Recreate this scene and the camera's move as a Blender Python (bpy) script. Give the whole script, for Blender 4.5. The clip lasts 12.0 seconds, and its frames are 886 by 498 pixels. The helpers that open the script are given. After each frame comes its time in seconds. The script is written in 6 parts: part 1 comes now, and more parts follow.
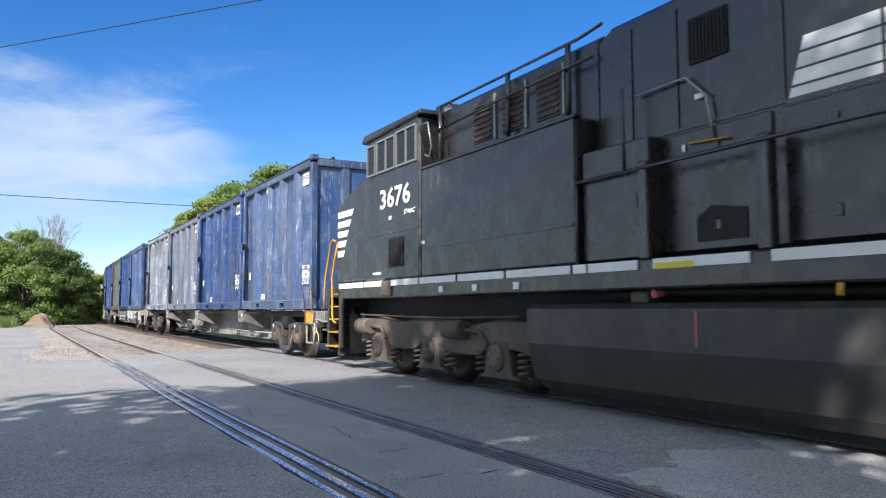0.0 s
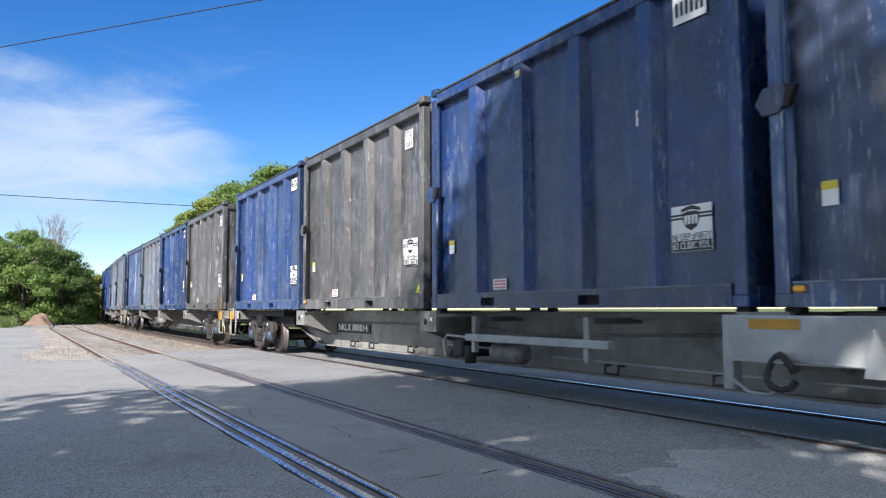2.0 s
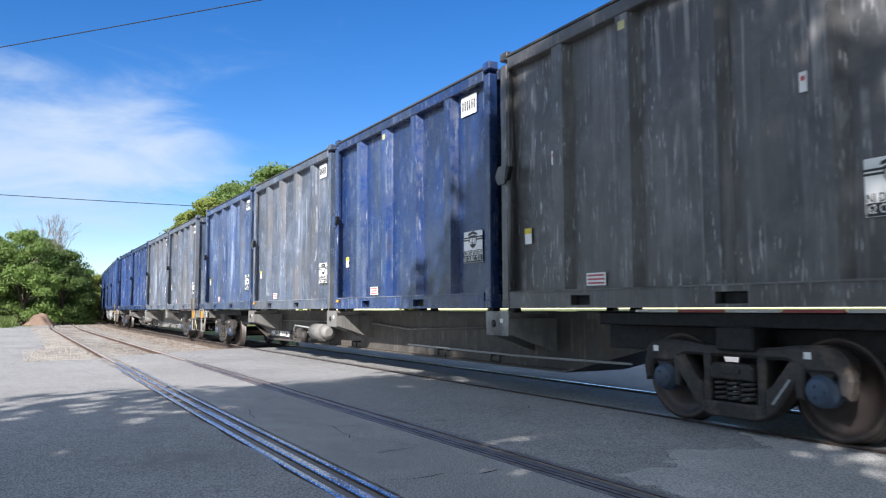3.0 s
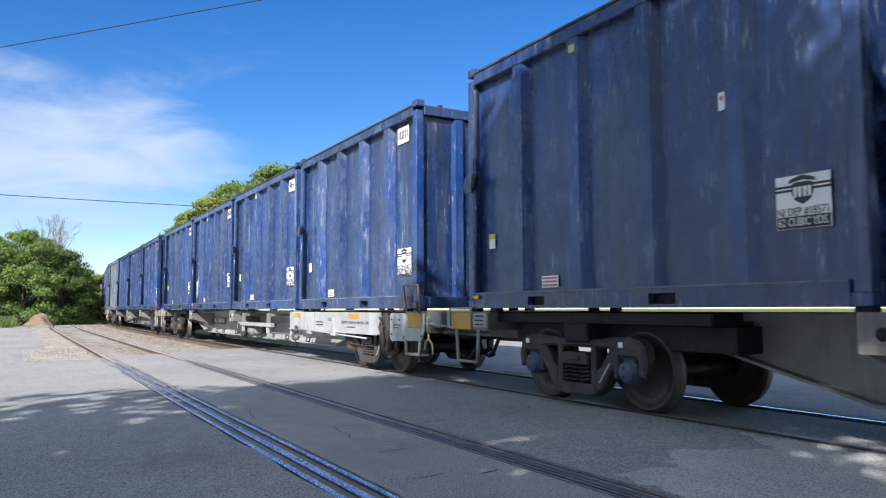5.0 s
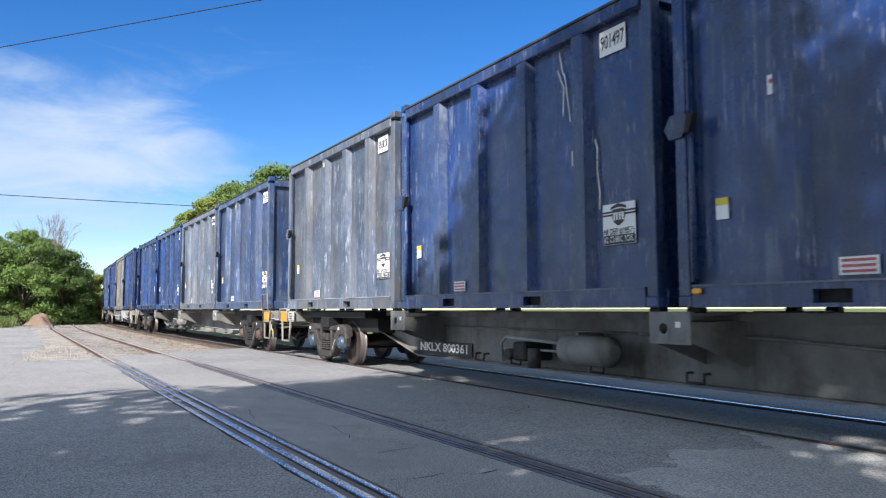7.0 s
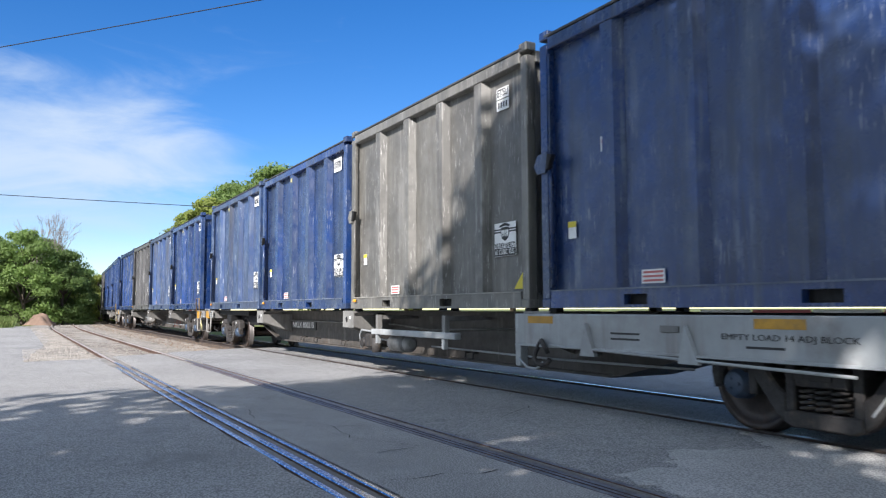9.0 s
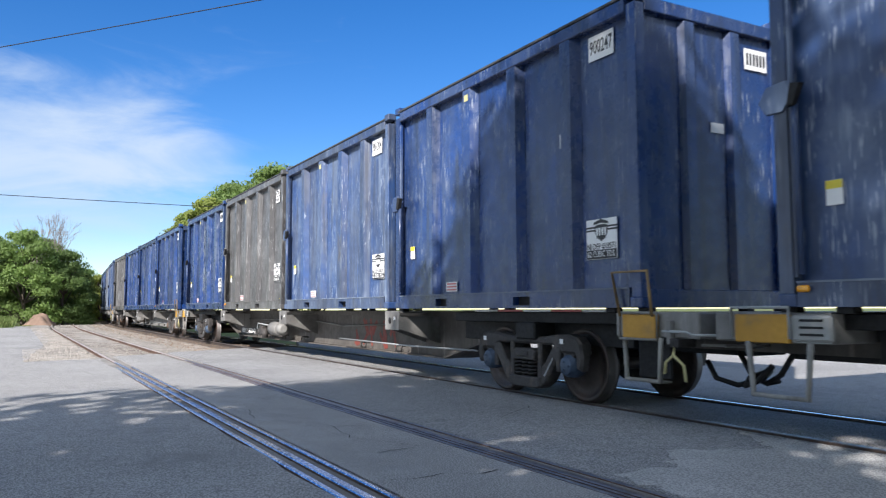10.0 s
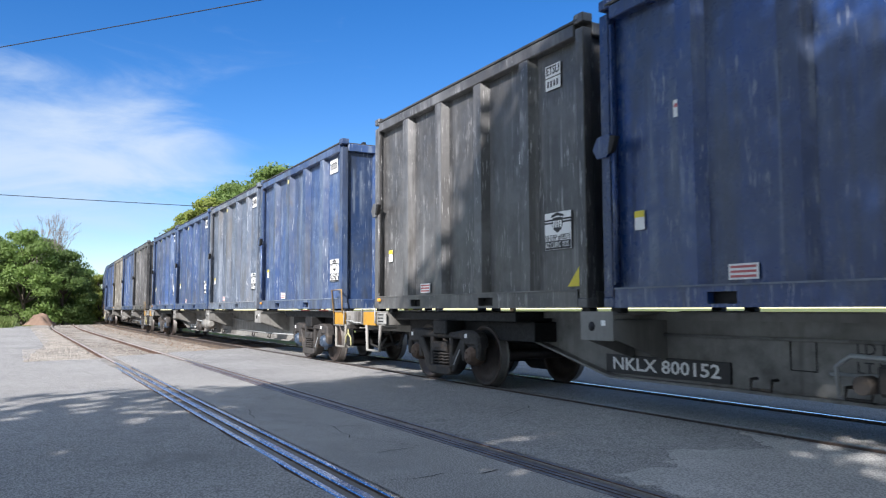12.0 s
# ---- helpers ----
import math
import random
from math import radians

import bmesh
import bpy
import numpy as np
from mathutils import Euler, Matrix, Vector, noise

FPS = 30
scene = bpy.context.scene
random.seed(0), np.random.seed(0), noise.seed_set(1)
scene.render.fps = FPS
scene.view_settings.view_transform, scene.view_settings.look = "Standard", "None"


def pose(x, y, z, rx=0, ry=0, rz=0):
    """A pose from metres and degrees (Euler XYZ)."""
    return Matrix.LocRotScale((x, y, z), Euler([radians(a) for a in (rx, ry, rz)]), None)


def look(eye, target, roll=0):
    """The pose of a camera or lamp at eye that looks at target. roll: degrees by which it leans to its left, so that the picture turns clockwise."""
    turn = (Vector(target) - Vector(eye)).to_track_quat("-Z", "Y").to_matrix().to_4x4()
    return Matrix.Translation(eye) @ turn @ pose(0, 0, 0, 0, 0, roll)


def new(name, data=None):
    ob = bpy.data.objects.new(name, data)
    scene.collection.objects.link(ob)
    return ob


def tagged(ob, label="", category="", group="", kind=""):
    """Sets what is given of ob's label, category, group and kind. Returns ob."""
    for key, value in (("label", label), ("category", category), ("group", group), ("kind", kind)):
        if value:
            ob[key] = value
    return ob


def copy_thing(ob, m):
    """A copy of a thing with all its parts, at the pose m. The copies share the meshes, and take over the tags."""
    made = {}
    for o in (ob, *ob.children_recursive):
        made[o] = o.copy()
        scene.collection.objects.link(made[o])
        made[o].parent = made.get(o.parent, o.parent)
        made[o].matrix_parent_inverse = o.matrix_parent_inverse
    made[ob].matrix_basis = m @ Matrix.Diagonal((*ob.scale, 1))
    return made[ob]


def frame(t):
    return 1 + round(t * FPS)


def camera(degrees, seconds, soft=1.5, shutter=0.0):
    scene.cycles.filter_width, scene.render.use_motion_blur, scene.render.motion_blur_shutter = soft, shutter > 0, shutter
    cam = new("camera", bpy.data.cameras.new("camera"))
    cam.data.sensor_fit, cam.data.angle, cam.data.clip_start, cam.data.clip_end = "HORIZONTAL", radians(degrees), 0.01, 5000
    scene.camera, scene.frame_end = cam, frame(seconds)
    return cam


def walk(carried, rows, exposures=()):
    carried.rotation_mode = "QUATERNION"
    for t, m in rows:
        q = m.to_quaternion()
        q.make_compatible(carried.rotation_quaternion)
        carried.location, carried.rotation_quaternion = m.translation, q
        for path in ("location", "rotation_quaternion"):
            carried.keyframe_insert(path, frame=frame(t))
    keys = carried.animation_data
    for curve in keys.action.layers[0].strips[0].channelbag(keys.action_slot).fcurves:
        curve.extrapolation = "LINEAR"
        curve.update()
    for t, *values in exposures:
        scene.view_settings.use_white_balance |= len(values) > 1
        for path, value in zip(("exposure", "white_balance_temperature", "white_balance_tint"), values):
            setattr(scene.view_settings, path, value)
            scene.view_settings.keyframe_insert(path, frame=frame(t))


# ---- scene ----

# camera: standing still at the level crossing, 1.17 m above the rail heads
EYE = Vector((0.0, -7.02, 1.17))
AIM = Vector((-0.87081, 0.48543, 0.07779))
cam = camera(60.3, 12.0, soft=1.2, shutter=0.04)
walk(cam, [(0.0, look(EYE, EYE + AIM, -0.19)), (12.0, look(EYE, EYE + AIM, -0.19))], [(0.0, 1.36, 6250, 14), (12.0, 1.36, 6250, 14)])

# ---- light ----
SUN_TO = Vector((0.48, -0.66, 0.58)).normalized()
sun_data = bpy.data.lights.new("sun", "SUN")
sun_data.energy, sun_data.angle, sun_data.color = 3.3, radians(0.6), (1.0, 0.95, 0.87)
sun = new("sun", sun_data)
sun.matrix_world = look((0, 0, 40), Vector((0, 0, 40)) - SUN_TO)


def make_world():
    w = bpy.data.worlds.new("sky")
    w.use_nodes = True
    scene.world = w
    nt = w.node_tree
    nt.nodes.clear()
    N, Lk = nt.nodes.new, nt.links.new
    out, bg, sky = N("ShaderNodeOutputWorld"), N("ShaderNodeBackground"), N("ShaderNodeTexSky")
    sky.sky_type, sky.sun_disc = "NISHITA", False
    sky.sun_elevation = math.asin(SUN_TO.z)
    sky.sun_rotation = math.atan2(SUN_TO.x, SUN_TO.y)
    sky.air_density, sky.dust_density, sky.ozone_density = 0.9, 0.0, 2.6
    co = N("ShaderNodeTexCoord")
    # thin cirrus: stretched noise, in a bank low over the far end of the line, and unseen cloud added towards the sun
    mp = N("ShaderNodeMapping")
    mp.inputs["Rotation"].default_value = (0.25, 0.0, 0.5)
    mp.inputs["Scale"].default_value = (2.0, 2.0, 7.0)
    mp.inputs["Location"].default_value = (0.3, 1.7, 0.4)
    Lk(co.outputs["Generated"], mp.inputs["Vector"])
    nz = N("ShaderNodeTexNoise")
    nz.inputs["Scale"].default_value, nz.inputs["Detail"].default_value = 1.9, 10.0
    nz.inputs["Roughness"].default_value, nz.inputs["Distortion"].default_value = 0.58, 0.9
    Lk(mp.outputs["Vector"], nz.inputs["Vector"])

    def ramp_of(sock, lo, hi, a, b):
        r = N("ShaderNodeMapRange")
        r.interpolation_type = "SMOOTHSTEP"
        for k, v in (("From Min", lo), ("From Max", hi), ("To Min", a), ("To Max", b)):
            r.inputs[k].default_value = v
        Lk(sock, r.inputs["Value"])
        return r.outputs["Result"]

    def math_of(op, a, b):
        r = N("ShaderNodeMath")
        r.operation = op
        for i, v in enumerate((a, b)):
            if isinstance(v, float):
                r.inputs[i].default_value = v
            else:
                Lk(v, r.inputs[i])
        return r.outputs["Value"]

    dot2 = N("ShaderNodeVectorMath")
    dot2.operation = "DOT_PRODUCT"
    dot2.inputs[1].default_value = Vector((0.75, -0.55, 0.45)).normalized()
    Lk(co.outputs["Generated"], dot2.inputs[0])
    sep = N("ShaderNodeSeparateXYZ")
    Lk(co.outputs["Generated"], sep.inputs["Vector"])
    # unseen cloud behind the camera, added to brighten the shaded sides
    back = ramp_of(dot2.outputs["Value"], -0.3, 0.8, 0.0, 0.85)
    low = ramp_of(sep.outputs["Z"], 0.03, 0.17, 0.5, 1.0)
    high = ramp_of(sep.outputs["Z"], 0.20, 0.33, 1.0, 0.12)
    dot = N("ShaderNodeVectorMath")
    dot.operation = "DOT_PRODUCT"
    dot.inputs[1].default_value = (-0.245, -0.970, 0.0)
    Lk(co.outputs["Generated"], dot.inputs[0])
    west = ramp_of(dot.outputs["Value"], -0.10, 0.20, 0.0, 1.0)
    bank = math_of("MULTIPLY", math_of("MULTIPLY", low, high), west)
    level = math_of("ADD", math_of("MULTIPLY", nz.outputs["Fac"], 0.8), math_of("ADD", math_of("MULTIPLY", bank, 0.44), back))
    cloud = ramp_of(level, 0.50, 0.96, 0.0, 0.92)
    hue = N("ShaderNodeHueSaturation")
    hue.inputs["Saturation"].default_value, hue.inputs["Value"].default_value = 1.36, 0.74
    hue.inputs["Hue"].default_value = 0.508
    Lk(sky.outputs["Color"], hue.inputs["Color"])
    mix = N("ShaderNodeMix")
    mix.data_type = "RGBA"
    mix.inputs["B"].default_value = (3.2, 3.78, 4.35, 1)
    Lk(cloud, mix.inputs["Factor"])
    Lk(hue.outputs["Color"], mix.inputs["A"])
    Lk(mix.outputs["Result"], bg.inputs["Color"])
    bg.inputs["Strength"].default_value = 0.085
    Lk(bg.outputs["Background"], out.inputs["Surface"])


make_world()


# ---- materials ----
def mat(name, base, rough=0.6, metal=0.0, var=0.25, scale=6.0, bump=0.0, bscale=60.0, second=None, amount=0.5,
        streak=False, rust=None, coat=0.0, speckle=0.0, grit=160.0, spread=0.0, stain=None, stretch=(1, 1, 1), spec=0.5, grime=None, chipped=True):
    """Principled paint, metal, earth or plant: base colour varied at two scales, a second colour in patches,
    optional vertical streaks, and relief."""
    m = bpy.data.materials.new(name)
    m.use_nodes = True
    nt = m.node_tree
    N, Lk = nt.nodes.new, nt.links.new
    bs = nt.nodes["Principled BSDF"]
    co = N("ShaderNodeTexCoord")
    info = N("ShaderNodeObjectInfo")
    off = N("ShaderNodeVectorMath")
    off.operation = "ADD"
    sc = N("ShaderNodeVectorMath")
    sc.operation = "SCALE"
    sc.inputs[0].default_value = (17.0, 31.0, 13.0)
    Lk(info.outputs["Random"], sc.inputs["Scale"])
    mp = N("ShaderNodeMapping")
    mp.inputs["Scale"].default_value = stretch
    Lk(co.outputs["Object"], mp.inputs["Vector"])
    Lk(mp.outputs["Vector"], off.inputs[0])
    Lk(sc.outputs["Vector"], off.inputs[1])

    def noise_node(s, detail=6.0, r=0.6, stretch_z=None):
        n = N("ShaderNodeTexNoise")
        n.inputs["Scale"].default_value, n.inputs["Detail"].default_value, n.inputs["Roughness"].default_value = s, detail, r
        if stretch_z:
            q = N("ShaderNodeMapping")
            q.inputs["Scale"].default_value = (1, 1, stretch_z)
            Lk(off.outputs["Vector"], q.inputs["Vector"])
            Lk(q.outputs["Vector"], n.inputs["Vector"])
        else:
            Lk(off.outputs["Vector"], n.inputs["Vector"])
        return n

    def blend(fac, a, b, mode="MIX"):
        x = N("ShaderNodeMix")
        x.data_type, x.blend_type = "RGBA", mode
        for sock, v in (("Factor", fac), ("A", a), ("B", b)):
            if isinstance(v, (tuple, float, int)):
                x.inputs[sock].default_value = v if sock == "Factor" else (*v[:3], 1)
            else:
                Lk(v, x.inputs[sock])
        return x.outputs["Result"]

    def ramp(val, lo, hi, a=0.0, b=1.0):
        r = N("ShaderNodeMapRange")
        r.interpolation_type = "SMOOTHSTEP"
        for k, v in (("From Min", lo), ("From Max", hi), ("To Min", a), ("To Max", b)):
            r.inputs[k].default_value = v
        Lk(val, r.inputs["Value"])
        return r.outputs["Result"]

    big, small = noise_node(scale * 0.22), noise_node(scale * 3.0, 4.0, 0.7)
    dark = tuple(c * (1 - var) for c in base)
    light = tuple(min(1, c * (1 + var)) for c in base)
    col = blend(ramp(big.outputs["Fac"], 0.3, 0.7), dark, light)
    col = blend(ramp(small.outputs["Fac"], 0.35, 0.7, 0, 0.55), col, tuple(c * (1 - var * 0.8) for c in base))
    if second:
        pat = noise_node(scale * 0.5, 8.0, 0.65)
        col = blend(ramp(pat.outputs["Fac"], 0.62 - 0.3 * amount, 0.74, 0, 0.9), col, second)
    if streak:
        st = noise_node(scale * 1.6, 5.0, 0.65, 0.07)
        wide = noise_node(scale * 0.3, 3.0, 0.5)
        lev = N("ShaderNodeMath")
        lev.operation = "MULTIPLY"
        Lk(ramp(st.outputs["Fac"], 0.5, 0.72), lev.inputs[0])
        Lk(ramp(wide.outputs["Fac"], 0.32, 0.62), lev.inputs[1])
        col = blend(lev.outputs["Value"], col, streak)
        haze = noise_node(scale * 0.55, 7.0, 0.68)
        col = blend(ramp(haze.outputs["Fac"], 0.44, 0.70, 0, 0.55), col, streak)
        drip = noise_node(scale * 7.0, 3.0, 0.5, 0.03)
        dwide = noise_node(scale * 0.9, 3.0, 0.5)
        lev2 = N("ShaderNodeMath")
        lev2.operation = "MULTIPLY"
        Lk(ramp(drip.outputs["Fac"], 0.56, 0.66, 0, 0.75), lev2.inputs[0])
        Lk(ramp(dwide.outputs["Fac"], 0.48, 0.60), lev2.inputs[1])
        col = blend(lev2.outputs["Value"], col, tuple(min(1, c * 1.25 + 0.03) for c in streak))
        if chipped:
            chips = noise_node(scale * 6.0, 4.0, 0.6, 0.22)
            patchy = noise_node(scale * 0.8, 3.0, 0.5)
            lev3 = N("ShaderNodeMath")
            lev3.operation = "MULTIPLY"
            Lk(ramp(chips.outputs["Fac"], 0.56, 0.70, 0, 0.6), lev3.inputs[0])
            Lk(ramp(patchy.outputs["Fac"], 0.50, 0.64), lev3.inputs[1])
            col = blend(lev3.outputs["Value"], col, tuple(min(1, c * 1.4 + 0.05) for c in streak))
            nick, gather = noise_node(scale * 24.0, 3.0, 0.65, 0.09), noise_node(scale * 1.3, 4.0, 0.6)
            lev5 = N("ShaderNodeMath")
            lev5.operation = "MULTIPLY"
            Lk(ramp(nick.outputs["Fac"], 0.59, 0.64, 0, 0.85), lev5.inputs[0])
            Lk(ramp(gather.outputs["Fac"], 0.44, 0.56), lev5.inputs[1])
            col = blend(lev5.outputs["Value"], col, tuple(min(1, c * 1.1 + 0.16) for c in streak))
    if grime:
        gn, gw = noise_node(scale * 0.75, 5.0, 0.62, 0.34), noise_node(scale * 4.5, 4.0, 0.6, 0.05)
        col = blend(ramp(gn.outputs["Fac"], 0.47, 0.66, 0, 0.62), col, grime)
        lev4 = N("ShaderNodeMath")
        lev4.operation = "MULTIPLY"
        Lk(ramp(gw.outputs["Fac"], 0.48, 0.64, 0, 0.6), lev4.inputs[0])
        Lk(ramp(gn.outputs["Fac"], 0.40, 0.55), lev4.inputs[1])
        col = blend(lev4.outputs["Value"], col, tuple(c * 0.55 for c in grime))
    if speckle:
        gr = noise_node(grit, 2.0, 0.5)
        col = blend(ramp(gr.outputs["Fac"], 0.40, 0.60), blend(speckle, col, (0.02, 0.02, 0.02)), blend(speckle * 0.7, col, (0.75, 0.73, 0.70)))
    if rust:
        rn = noise_node(scale * 0.7, 8.0, 0.7, 0.45)
        col = blend(ramp(rn.outputs["Fac"], 0.60, 0.72, 0, 0.7), col, rust)
    if stain:
        sn = noise_node(scale * 0.35, 6.0, 0.7, 0.3)
        col = blend(ramp(sn.outputs["Fac"], 0.56, 0.7, 0, 0.75), col, stain)
    if spread:
        h = N("ShaderNodeHueSaturation")
        mr = N("ShaderNodeMapRange")
        mr.inputs["To Min"].default_value, mr.inputs["To Max"].default_value = 1 - spread, 1 + spread
        Lk(info.outputs["Random"], mr.inputs["Value"])
        Lk(mr.outputs["Result"], h.inputs["Value"])
        Lk(col, h.inputs["Color"])
        col = h.outputs["Color"]
    Lk(col, bs.inputs["Base Color"])
    bs.inputs["Metallic"].default_value = metal
    bs.inputs["Coat Weight"].default_value = coat
    bs.inputs["Specular IOR Level"].default_value = spec
    Lk(ramp(small.outputs["Fac"], 0.3, 0.7, max(0.02, rough - 0.1), min(1, rough + 0.1)), bs.inputs["Roughness"])
    if bump:
        b = N("ShaderNodeBump")
        b.inputs["Strength"].default_value, b.inputs["Distance"].default_value = min(1.0, bump), 0.01
        nn = noise_node(bscale, 4.0, 0.6)
        Lk(nn.outputs["Fac"], b.inputs["Height"])
        Lk(b.outputs["Normal"], bs.inputs["Normal"])
    return m


def glass(name, tint, rough=0.05):
    m = mat(name, tint, 0.25, 0, 0.05, 3, spec=0.08)
    bs = m.node_tree.nodes["Principled BSDF"]
    bs.inputs["Coat Weight"].default_value = 0.0
    return m


PAINT = {
    "blue": mat("paint_blue", (0.022, 0.056, 0.160), 0.40, 0, 0.35, 1.6, 0.15, 30, None, 0.4, (0.135, 0.175, 0.245), rust=(0.11, 0.085, 0.05), spread=0.25, stain=(0.03, 0.04, 0.06), grime=(0.060, 0.074, 0.112), spec=0.6),
    "navy": mat("paint_navy", (0.0105, 0.040, 0.155), 0.30, 0, 0.35, 1.6, 0.15, 30, None, 0.4, (0.068, 0.095, 0.155), rust=(0.035, 0.045, 0.07), spread=0.25, stain=(0.014, 0.026, 0.058), grime=(0.030, 0.050, 0.110), spec=0.55),
    "pale": mat("paint_faded_blue", (0.050, 0.075, 0.125), 0.55, 0, 0.35, 1.6, 0.15, 30, (0.085, 0.115, 0.16), 0.5, (0.20, 0.235, 0.29), rust=(0.14, 0.115, 0.08), spread=0.15, stain=(0.05, 0.05, 0.06), grime=(0.12, 0.115, 0.11), spec=0.7),
    "chalk": mat("paint_chalky_navy", (0.060, 0.082, 0.128), 0.6, 0, 0.35, 1.6, 0.15, 30, (0.27, 0.30, 0.33), 0.9, (0.32, 0.35, 0.38), rust=(0.13, 0.115, 0.09), spread=0.1, stain=(0.04, 0.045, 0.06), grime=(0.09, 0.09, 0.10)),
    "grey": mat("paint_grey", (0.13, 0.122, 0.105), 0.65, 0, 0.3, 1.6, 0.15, 30, (0.07, 0.065, 0.055), 0.5, (0.26, 0.25, 0.22), rust=(0.13, 0.085, 0.05), spread=0.15, stain=(0.06, 0.045, 0.03), grime=(0.10, 0.085, 0.065)),
    "black": mat("paint_black", (0.047, 0.046, 0.048), 0.40, 0, 0.35, 1.6, 0.15, 30, (0.074, 0.073, 0.074), 0.5, (0.17, 0.17, 0.172), rust=(0.08, 0.07, 0.062), spread=0.15, stain=(0.03, 0.025, 0.02), grime=(0.095, 0.092, 0.090), spec=0.65),
    "dusty": mat("paint_dusty_black", (0.125, 0.120, 0.108), 0.5, 0, 0.35, 1.6, 0.15, 30, (0.055, 0.053, 0.050), 0.5, (0.24, 0.23, 0.21), rust=(0.10, 0.08, 0.06), spread=0.1, stain=(0.05, 0.045, 0.04), grime=(0.20, 0.19, 0.165), spec=0.7),
}
# paint rubbed pale along the lower edges
WORN = {k: mat("rubbed_edge_" + k, c, 0.6, 0, 0.3, 5, 0.1, 40, d, 0.55) for k, c, d in (
    ("blue", (0.20, 0.24, 0.30), (0.03, 0.06, 0.14)), ("navy", (0.17, 0.20, 0.26), (0.012, 0.036, 0.12)), ("pale", (0.28, 0.30, 0.33), (0.09, 0.11, 0.15)),
    ("chalk", (0.48, 0.52, 0.56), (0.15, 0.19, 0.25)), ("grey", (0.26, 0.25, 0.22), (0.11, 0.10, 0.085)), ("dusty", (0.30, 0.29, 0.26), (0.12, 0.115, 0.10)), ("black", (0.17, 0.168, 0.16), (0.05, 0.05, 0.05)))}
# whitish sheen: road dust, and glancing sky reflection put into the old paint
for paint, dust in (("blue", 0.05), ("navy", 0.02), ("pale", 0.12), ("chalk", 0.15), ("grey", 0.10), ("black", 0.10), ("dusty", 0.12)):
    bs = PAINT[paint].node_tree.nodes["Principled BSDF"]
    bs.inputs["Sheen Weight"].default_value, bs.inputs["Sheen Roughness"].default_value = dust, 0.45
    bs.inputs["Sheen Tint"].default_value = (0.9, 0.92, 0.9, 1)
ROOF = mat("roof_sheet", (0.05, 0.052, 0.055), 0.7, 0, 0.3, 3, 0.2, 20)
SILL = mat("car_grey_paint", (0.26, 0.255, 0.24), 0.6, 0, 0.25, 2.0, 0.15, 30, (0.06, 0.055, 0.05), 0.5, (0.12, 0.112, 0.105), spread=0.12, stain=(0.05, 0.044, 0.04), chipped=False)
SILL_DARK = mat("car_sooty_paint", (0.088, 0.079, 0.070), 0.65, 0, 0.3, 2.0, 0.15, 30, (0.05, 0.043, 0.038), 0.5, (0.13, 0.115, 0.10), spread=0.1, stain=(0.11, 0.07, 0.045), chipped=False)
SILL_PALE = mat("car_faded_grey_paint", (0.36, 0.365, 0.35), 0.6, 0, 0.2, 2.0, 0.15, 30, (0.20, 0.195, 0.185), 0.35, (0.22, 0.215, 0.2), spread=0.08, stain=(0.12, 0.11, 0.10), chipped=False)
END_PAINT = mat("dusty_end_plate_paint", (0.27, 0.26, 0.235), 0.6, 0, 0.25, 4.0, 0.1, 30, (0.13, 0.11, 0.085), 0.5, (0.18, 0.165, 0.14), chipped=False)
SILL_LIGHT = mat("car_pale_grey_paint", (0.37, 0.39, 0.395), 0.5, 0, 0.18, 2.0, 0.1, 30, (0.2, 0.19, 0.18), 0.25, (0.25, 0.24, 0.23), spread=0.05, chipped=False)
IRON = mat("cast_iron", (0.045, 0.041, 0.039), 0.7, 0.1, 0.4, 8, 0.4, 40, (0.13, 0.10, 0.075), 0.35, spread=0.4)
WHEEL = mat("wheel_steel", (0.060, 0.047, 0.042), 0.5, 0.3, 0.3, 8, 0.2, 40, (0.085, 0.05, 0.035), 0.4)
TREAD = mat("worn_tread", (0.20, 0.185, 0.175), 0.55, 0.7, 0.1, 10)
DARK = mat("dark_steel", (0.011, 0.011, 0.0115), 0.7, 0.1, 0.3, 6, 0.2, 30)
YELLOW = mat("safety_yellow", (0.52, 0.27, 0.025), 0.5, 0, 0.2, 6, second=(0.24, 0.15, 0.06), amount=0.4)
SIGN = mat("weathered_white_sign", (0.86, 0.86, 0.85), 0.5, 0, 0.06, 8, second=(0.64, 0.64, 0.63), amount=0.15)
GRAB = mat("worn_yellow_rail", (0.30, 0.19, 0.07), 0.6, 0, 0.3, 8, second=(0.14, 0.09, 0.05), amount=0.5)
# paler rail head, sunlight put into its colour
RAIL_SUNLIT = mat("sunlit_rail_head", (0.44, 0.38, 0.345), 0.5, 0.3, 0.2, 10)
WHITE = mat("white_sticker", (0.86, 0.86, 0.84), 0.5, 0, 0.08, 8, second=(0.6, 0.59, 0.56), amount=0.15)
RED = mat("red_print", (0.52, 0.12, 0.12), 0.5, 0, 0.1, 8)
INK = mat("black_print", (0.02, 0.02, 0.022), 0.5, 0, 0.1, 8)
CAP_PAINT = mat("bearing_cap_paint", (0.050, 0.080, 0.130), 0.5, 0.1, 0.25, 10, second=(0.06, 0.07, 0.09), amount=0.4)
CAP_RUST = mat("rusty_bearing_cap", (0.13, 0.085, 0.06), 0.7, 0.2, 0.3, 10, second=(0.06, 0.05, 0.045), amount=0.4)
RIB_TAG = mat("faded_yellow_tag", (0.50, 0.46, 0.22), 0.6, 0, 0.15, 8)
LIME = mat("yellow_sticker", (0.75, 0.62, 0.05), 0.5, 0, 0.1, 8)
AMBER = mat("amber_lens", (0.85, 0.36, 0.01), 0.25, 0, 0.05, 8, coat=0.5)
